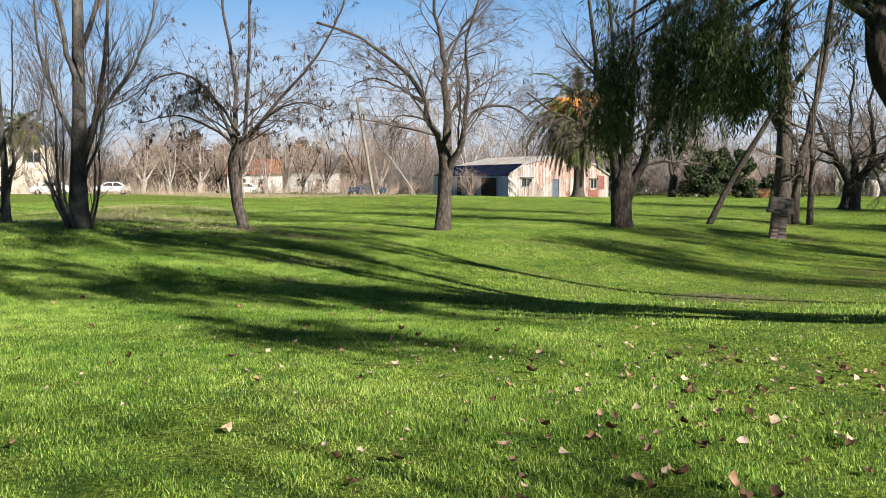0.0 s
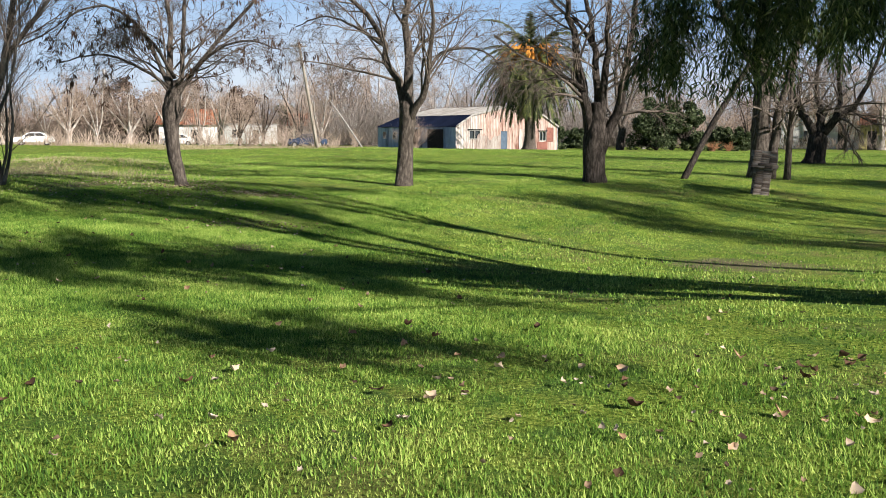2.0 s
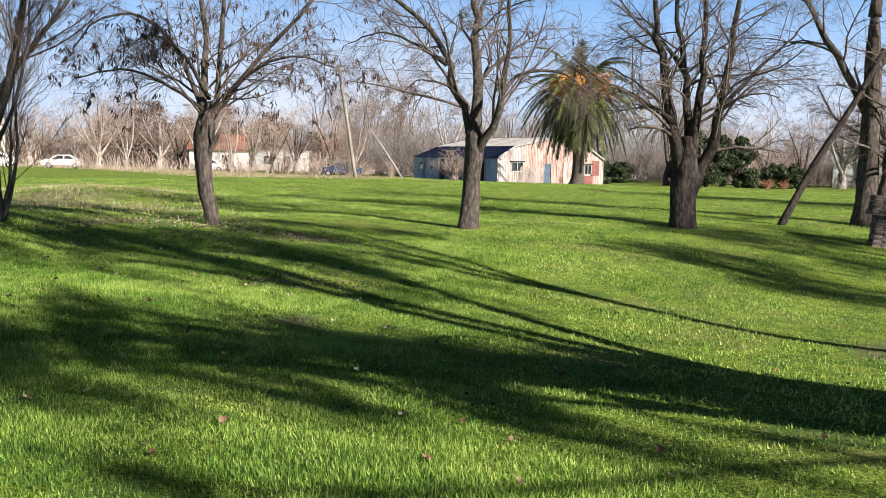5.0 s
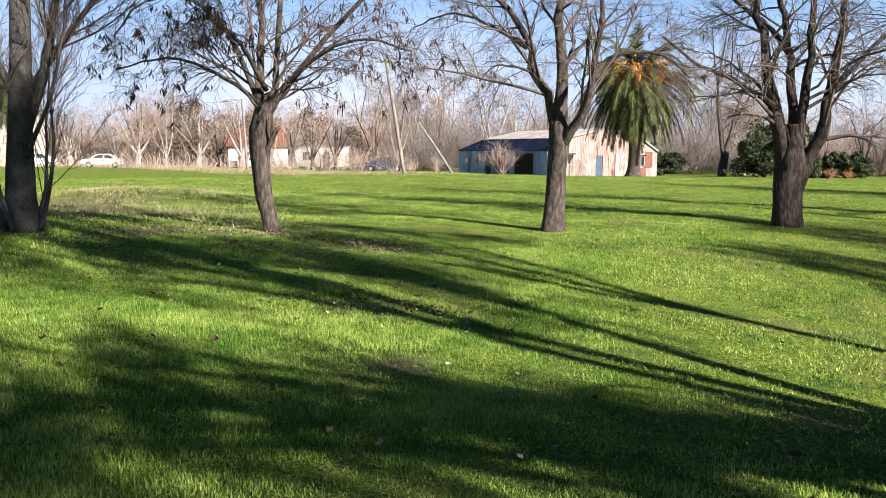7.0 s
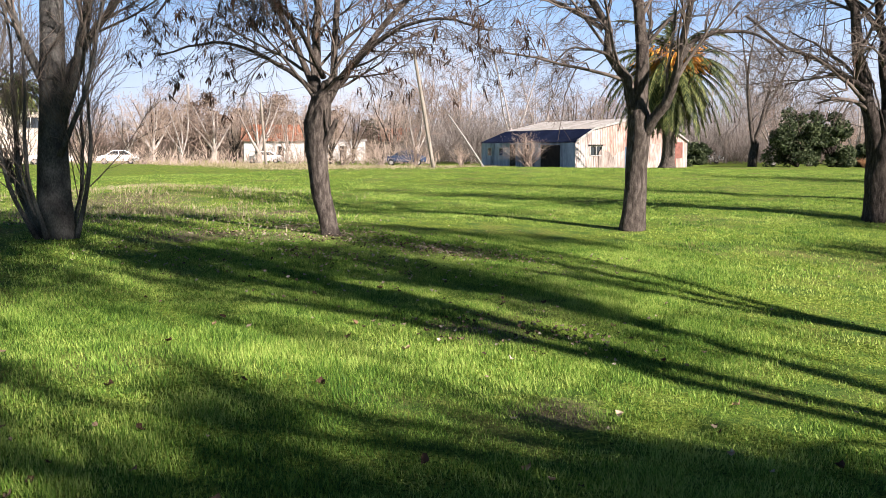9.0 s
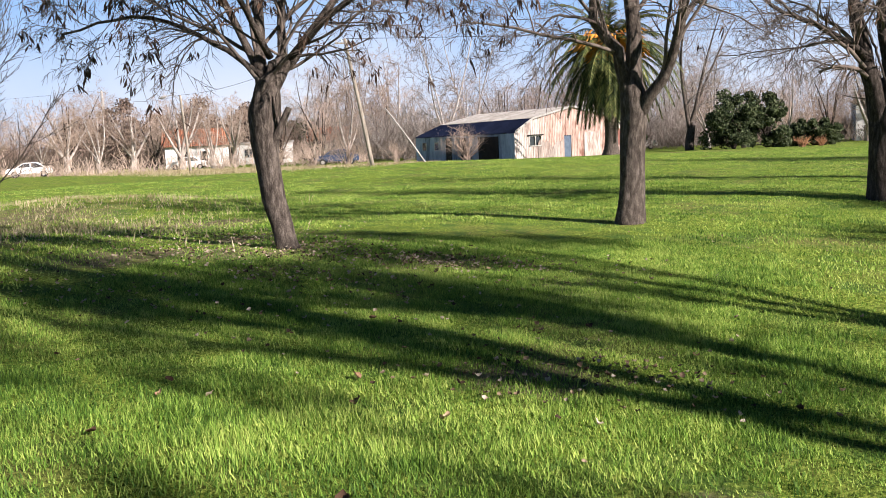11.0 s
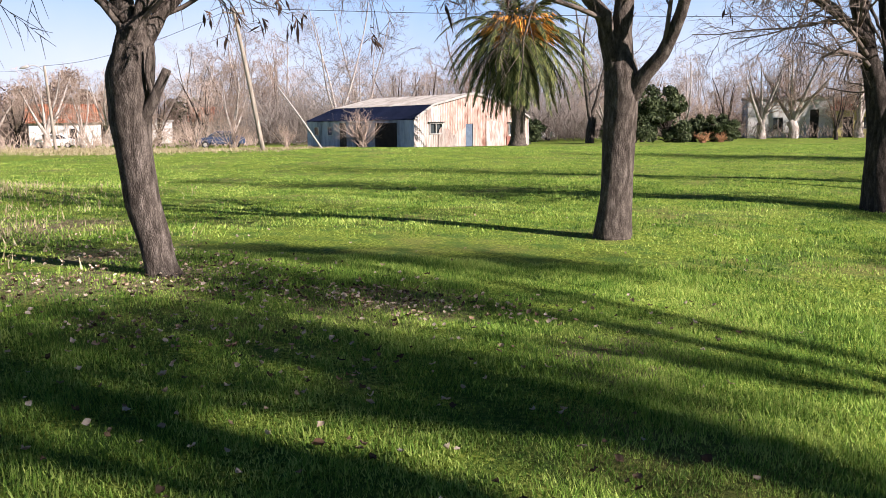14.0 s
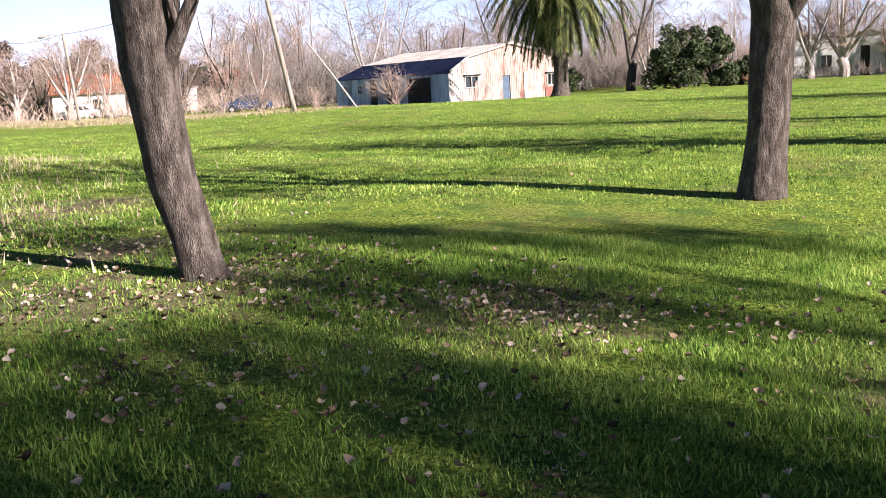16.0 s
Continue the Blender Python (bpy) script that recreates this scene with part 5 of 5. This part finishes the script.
def car(x, y, turn, paint, label):
    t = thing("car", pose(x, y, on(x, y), 0, 0, turn), label, "car", "parked cars")
    prof = [(-2.05, 0.35), (-2.1, 0.62), (-1.95, 0.85), (-1.15, 0.95), (-0.45, 1.42), (0.75, 1.46), (1.55, 1.0), (2.0, 0.92), (2.1, 0.6), (2.05, 0.35)]
    bm = bmesh.new()
    f = bm.faces.new([bm.verts.new((px, -0.82, pz)) for px, pz in prof])
    ex = bmesh.ops.extrude_face_region(bm, geom=[f])
    bmesh.ops.translate(bm, vec=(0, 1.64, 0), verts=[v for v in ex["geom"] if isinstance(v, bmesh.types.BMVert)])
    for v in bm.verts:
        if v.co.z > 1.2:
            v.co.y *= 0.82
    bmesh.ops.recalc_face_normals(bm, faces=bm.faces[:])
    bmesh.ops.bevel(bm, geom=bm.edges[:], offset=0.05, segments=2, affect="EDGES")
    me = bpy.data.meshes.new("body")
    bm.to_mesh(me)
    bm.free()
    me.materials.append(paint)
    body = new("body", me)
    body.parent = t
    for sg in (-1, 1):
        a = Acc()
        y0, y1 = sg * 0.835, sg * 0.72
        for x0, x1, xt0, xt1 in ((-1.0, 0.12, -0.42, 0.12), (0.2, 1.3, 0.2, 0.72)):
            a.add([(x0, y0, 0.97), (x1, y0, 0.98), (xt1, y1, 1.36), (xt0, y1, 1.36)], [(0, 1, 2, 3)])
        part("side_window", a, GLASS_DARK, body, smooth=False)
        for xw in (-1.3, 1.3):
            w = Acc()
            tube(w, [(xw, sg * 0.66, 0.31), (xw, sg * 0.86, 0.31)], [0.31, 0.31], 18, cap=True)
            wo = part("wheel", w, TYRE, t, smooth=False)
            r = Acc()
            tube(r, [(xw, sg * 0.80, 0.31), (xw, sg * 0.872, 0.31)], [0.18, 0.17], 12, cap=True)
            part("rim", r, CONCRETE, wo, smooth=False)
    a = Acc()
    a.add([(-1.18, -0.7, 0.98), (-1.18, 0.7, 0.98), (-0.5, 0.6, 1.41), (-0.5, -0.6, 1.41)], [(0, 1, 2, 3)])
    part("windscreen", a, GLASS_DARK, body, smooth=False)
    return t


for az, dist, turn, p, lb in ((39.3, 112, 35, CAR_WHITE, "white hatchback parked by the street"), (42.6, 108, 38, CAR_WHITE, "white saloon parked by the street"), (31.6, 118, 30, CAR_WHITE, "white car parked before the houses"), (24.0, 100, 20, CAR_BLUE, "dark blue car parked behind dry grass"), (6.9, 118, 5, CAR_WHITE, "white car parked beyond the lawn"), (8.4, 121, 5, CAR_BLUE, "dark car parked beyond the lawn")):
    x, y = bearing(az, dist)
    car(x, y, turn, p, lb)

# ---- brick barbecue pillar ----
bbq = thing("brick_pillar", pose(0.62, 33.2, on(0.62, 33.2) - 0.03, 0, 5, 4) @ Matrix.Scale(0.9, 4), "weathered leaning brick barbecue pillar with a broken top", "pillar")
box_part("core", (-0.26, -0.26, -0.1), (0.26, 0.26, 1.0), MORTAR, bbq, "rough grey mortar")
box_part("core", (-0.40, -0.30, 0.985), (0.40, 0.30, 1.58), MORTAR, bbq, "rough grey mortar")
bricks = {}
rb = random.Random(9)


def brick_mesh(lx, ly):
    key = (round(lx, 2), round(ly, 2))
    if key not in bricks:
        bm = bmesh.new()
        bmesh.ops.create_cube(bm, size=1)
        for v in bm.verts:
            v.co = Vector((v.co.x * lx, v.co.y * ly, v.co.z * 0.062))
        bmesh.ops.bevel(bm, geom=bm.edges[:], offset=0.006, segments=1, affect="EDGES")
        me = bpy.data.meshes.new("brick")
        bm.to_mesh(me)
        bm.free()
        me.materials.append(BRICK)
        bricks[key] = me
    return bricks[key]


for row in range(21):
    z = 0.04 + row * 0.075
    hw, hd = (0.27, 0.27) if row < 13 else (0.41, 0.31)
    if row in (13, 14):
        hw, hd = 0.46, 0.36
    for axis_x in (True, False):
        span, out = (hw, hd) if axis_x else (hd, hw)
        n = max(2, round(2 * span / 0.24))
        ln = 2 * span / n - 0.012
        for sg in (-1, 1):
            for i in range(n):
                if row > 18 and rb.random() < 0.35:
                    continue
                c = -span + (i + 0.5) * 2 * span / n
                b = new("brick", brick_mesh(ln if axis_x else 0.1, 0.1 if axis_x else ln))
                b.parent = bbq
                o = sg * (out - 0.035 + rb.uniform(-0.006, 0.006))
                b.location = (c, o, z) if axis_x else (o, c, z)

# ---- grass ----
PATH = np.array([(0.0, 0.0), (-2.8, 4.0), (-5.5, 7.9), (-7.6, 9.8), (-9.0, 11.6), (-10.3, 14.2), (-11.3, 17.0), (-12.0, 20.5), (-12.8, 25.0)])


def off_path(x, y):
    best = np.full(len(x), 1e9)
    for (ax, ay), (bx, by) in zip(PATH, PATH[1:]):
        dx, dy = bx - ax, by - ay
        s = np.clip(((x - ax) * dx + (y - ay) * dy) / (dx * dx + dy * dy), 0, 1)
        best = np.minimum(best, np.hypot(x - ax - s * dx, y - ay - s * dy))
    return best


# worn places under the trees and along the lawn: x, y, radius
WORN = [(-12.6, 23.7, 1.0), (-11.9, 23.3, 0.7), (-14.9, 24.4, 1.3), (-15.7, 23.0, 1.1), (-16.0, 25.3, 1.3), (-14.1, 21.8, 0.6), (-18.8, 28.9, 1.4), (-10.4, 18.2, 0.6), (-9.6, 18.7, 0.5), (-12.6, 21.5, 0.6), (-11.2, 17.4, 0.5), (-9.0, 16.4, 0.7), (-8.5, 15.6, 0.6), (-11.8, 15.5, 0.8), (-6.4, 8.4, 0.5), (-5.2, 6.4, 0.5), (-3.6, 5.4, 0.7), (-0.6, 19.2, 2.2), (-20.0, 23.0, 2.2)]


def blades(rng, n, box, keep, hgt, wid, segs, clump=0.55):
    """Grass blades, gathered in uneven tufts. keep(x, y) gives the share that stays."""
    x, y = rng.uniform(box[0], box[1], n), rng.uniform(box[2], box[3], n)
    tuft = np.sin(x * 5.1 + 1.7 * np.sin(y * 3.3)) * np.sin(y * 4.7 + 1.3 * np.sin(x * 2.9))
    big = np.sin(x * 0.9 + 2 * np.sin(y * 0.6)) * np.sin(y * 0.8 + 1.6 * np.sin(x * 0.5))
    k = rng.random(n) < keep(x, y) * (1 - clump + clump * (0.5 + 0.5 * tuft)) * (0.84 + 0.16 * big)
    for wx, wy, wr in WORN:
        k &= rng.random(n) > 0.6 * np.exp(-((x - wx) ** 2 + (y - wy) ** 2) / wr ** 2)
    x, y, tuft, big = x[k], y[k], tuft[k], big[k]
    m = len(x)
    z = h(x, y)
    H = hgt * np.interp(y, [8, 15], [0.82, 1.2]) * rng.uniform(0.45, 1.25, m) * (1 + 0.35 * tuft + 0.3 * big)
    w = wid * rng.uniform(0.7, 1.3, m)
    yaw, lean = rng.uniform(0, 2 * math.pi, m), rng.uniform(0.1, 0.8, m)
    ln = np.stack([np.cos(yaw), np.sin(yaw)], -1)
    sd = np.stack([-np.sin(yaw + rng.normal(0, 0.8, m)), np.cos(yaw), np.zeros(m)], -1) * (w / 2)[:, None]
    base = np.stack([x, y, z - 0.005], -1)
    mid = base + np.stack([ln[:, 0] * H * lean * 0.35, ln[:, 1] * H * lean * 0.35, H * 0.6], -1)
    tip = base + np.stack([ln[:, 0] * H * lean, ln[:, 1] * H * lean, H * (1 - 0.25 * lean)], -1)
    a = Acc()
    i = np.arange(m)[:, None]
    if segs == 2:
        a.add(np.stack([base - sd, base + sd, mid + sd * 0.8, mid - sd * 0.8, tip], 1).reshape(-1, 3), i * 5 + np.array([[0, 1, 2, 3]]), i * 5 + np.array([[3, 2, 4]]))
    else:
        a.add(np.stack([base - sd, base + sd, tip], 1).reshape(-1, 3), None, i * 3 + np.array([[0, 1, 2]]))
    return a


rg = np.random.default_rng(77)
near = lambda x, y: np.clip(1.8 - off_path(x, y) / 3.0, 0.0, 1.0) * (y > 2.0)
tagged(part("grass", blades(rg, 3000000, (-16, 4, 2, 26), near, 0.049, 0.0085, 1, 0.32), GRASS, smooth=False), "short uneven green winter grass blades", "grass", kind="stuff")
mid_band = lambda x, y: np.clip((off_path(x, y) - 2.5) / 3.0, 0.0, 1.0) * np.clip(1.3 - off_path(x, y) / 16, 0.1, 1)
tagged(part("grass", blades(rg, 1200000, (-32, 12, 3, 44), mid_band, 0.042, 0.018, 1, 0.5), GRASS, smooth=False), "green grass tufts farther over the lawn", "grass", kind="stuff")
far_band = lambda x, y: 1.0 * (y > 36 + 0.15 * x) * (y < 75 + 0.55 * x)
tagged(part("grass", blades(rg, 420000, (-48, 22, 34, 80), far_band, 0.042, 0.028, 1, 0.7), GRASS, smooth=False), "uneven grass tufts on the far lawn", "grass", kind="stuff")
dry_band = lambda x, y: np.clip(1.2 - np.abs((x + 26) * 0.616 + (y - 64) * 0.788) / 8, 0, 1) * (x < -24)
tagged(part("dry_grass", blades(rg, 620000, (-110, -24, 56, 130), dry_band, 0.13, 0.045, 1, 0.8), DRYGRASS, smooth=False), "tall straw-coloured dry grass along the lawn's edge", "grass", kind="stuff")
bank = lambda x, y: np.exp(-((x + 21.5) / 3.0) ** 2 - ((y - 27) / 3.0) ** 2) + 0.9 * np.exp(-((x + 25.5) / 3.6) ** 2 - ((y - 33.5) / 3.2) ** 2)
tagged(part("weeds", blades(rg, 110000, (-34, -14, 19, 42), bank, 0.11, 0.02, 1, 0.8), DRYGRASS, smooth=False), "low dry weeds on the bank by the poplar", "weeds", kind="stuff")

# ---- fallen leaves ----


def leaf_verts(rng, size):
    """A curled dead leaf: a ragged pointed oval bent along its midrib."""
    t = np.array([0.0, 0.18, 0.42, 0.7, 0.88, 1.0])
    wd = np.array([0.03, 0.30, 0.44, 0.33, 0.16, 0.02]) * size
    curl, fold = rng.uniform(0.2, 1.0), rng.uniform(0.1, 0.8)
    zc = size * curl * (t - 0.45) ** 2 * 1.8
    v = []
    for i in range(6):
        for s in (-1, 0, 1):
            k = wd[i] * (rng.uniform(0.7, 1.25) if s else 1)
            v.append(((t[i] - 0.5) * size + rng.normal(0, 0.03 * size), s * k * (1 - 0.25 * fold), zc[i] + abs(s) * k * fold + rng.normal(0, 0.09 * size)))
    q = [(i * 3 + j, i * 3 + j + 1, i * 3 + j + 4, i * 3 + j + 3) for i in range(5) for j in range(2)]
    return np.array(v), np.array(q)


rl = np.random.default_rng(31)
leaf_meshes = []
for i in range(8):
    a = Acc()
    a.add(*leaf_verts(rl, 0.078))
    leaf_meshes.append(a.mesh("fallen_leaf", LEAF, True))
spots = []
while len(spots) < 90:
    s = rl.uniform(0.05, 1.0)
    i = s * (len(PATH) - 3)
    a0, b0 = PATH[int(i)], PATH[int(i) + 1]
    c = a0 + (b0 - a0) * (i - int(i)) + np.array([-0.9, 2.6])
    x, y = c + rl.normal(0, 2.2, 2)
    if y > 2.5:
        spots.append((x, y))
spots += [(rl.uniform(-4.2, 2.6), rl.uniform(3.6, 9.5)) for i in range(80)]
spots += [(rl.uniform(-1.2, 3.0), rl.uniform(3.6, 9.5)) for i in range(130)]
for i, (x, y) in enumerate(spots):
    ob = new("fallen_leaf", leaf_meshes[i % 8])
    s = rl.uniform(0.6, 1.35)
    ob.matrix_world = pose(x, y, on(x, y) + 0.03, rl.uniform(-28, 28), rl.uniform(-28, 28), rl.uniform(0, 360)) @ Matrix.Scale(s, 4)
    tagged(ob, "curled dry brown leaf lying in the grass", "leaf", "fallen leaves")
a = Acc()
centres = [(-10.0, 18.4, 0.75, 190), (-9.3, 18.7, 0.5, 90), (-12.6, 23.6, 0.7, 330), (-12.0, 23.3, 0.5, 160), (-13.4, 23.5, 0.6, 150), (-14.6, 24.3, 0.9, 420), (-15.6, 23.0, 0.8, 320), (-16.0, 25.2, 1.0, 260), (-14.1, 21.8, 0.6, 150), (-15.0, 20.4, 1.2, 200), (-12.4, 21.4, 0.9, 130), (-12.0, 20.0, 1.4, 110), (1.0, 7.4, 2.0, 230), (-2.0, 6.8, 2.2, 140), (-20.0, 22.5, 2.5, 300), (-17.5, 25.5, 2.2, 260), (-6.0, 14.0, 5.0, 220), (-3.0, 24.0, 6, 200), (-16, 33, 6, 200), (-10.6, 23.5, 0.8, 90)]
for cx, cy, sp, n in centres:
    for i in range(int(0.62 * n)):
        x, y = cx + rl.normal(0, sp), cy + rl.normal(0, sp * 0.6)
        v, q = leaf_verts(rl, rl.uniform(0.03, 0.062))
        m = pose(x, y, on(x, y) + 0.048, rl.uniform(-30, 30), rl.uniform(-30, 30), rl.uniform(0, 360))
        a.add(np.array([m @ Vector(p) for p in v]), q)
tagged(part("leaf_litter", a, LITTER), "scattered dry brown leaves gathered under the trees", "leaf litter", kind="stuff")
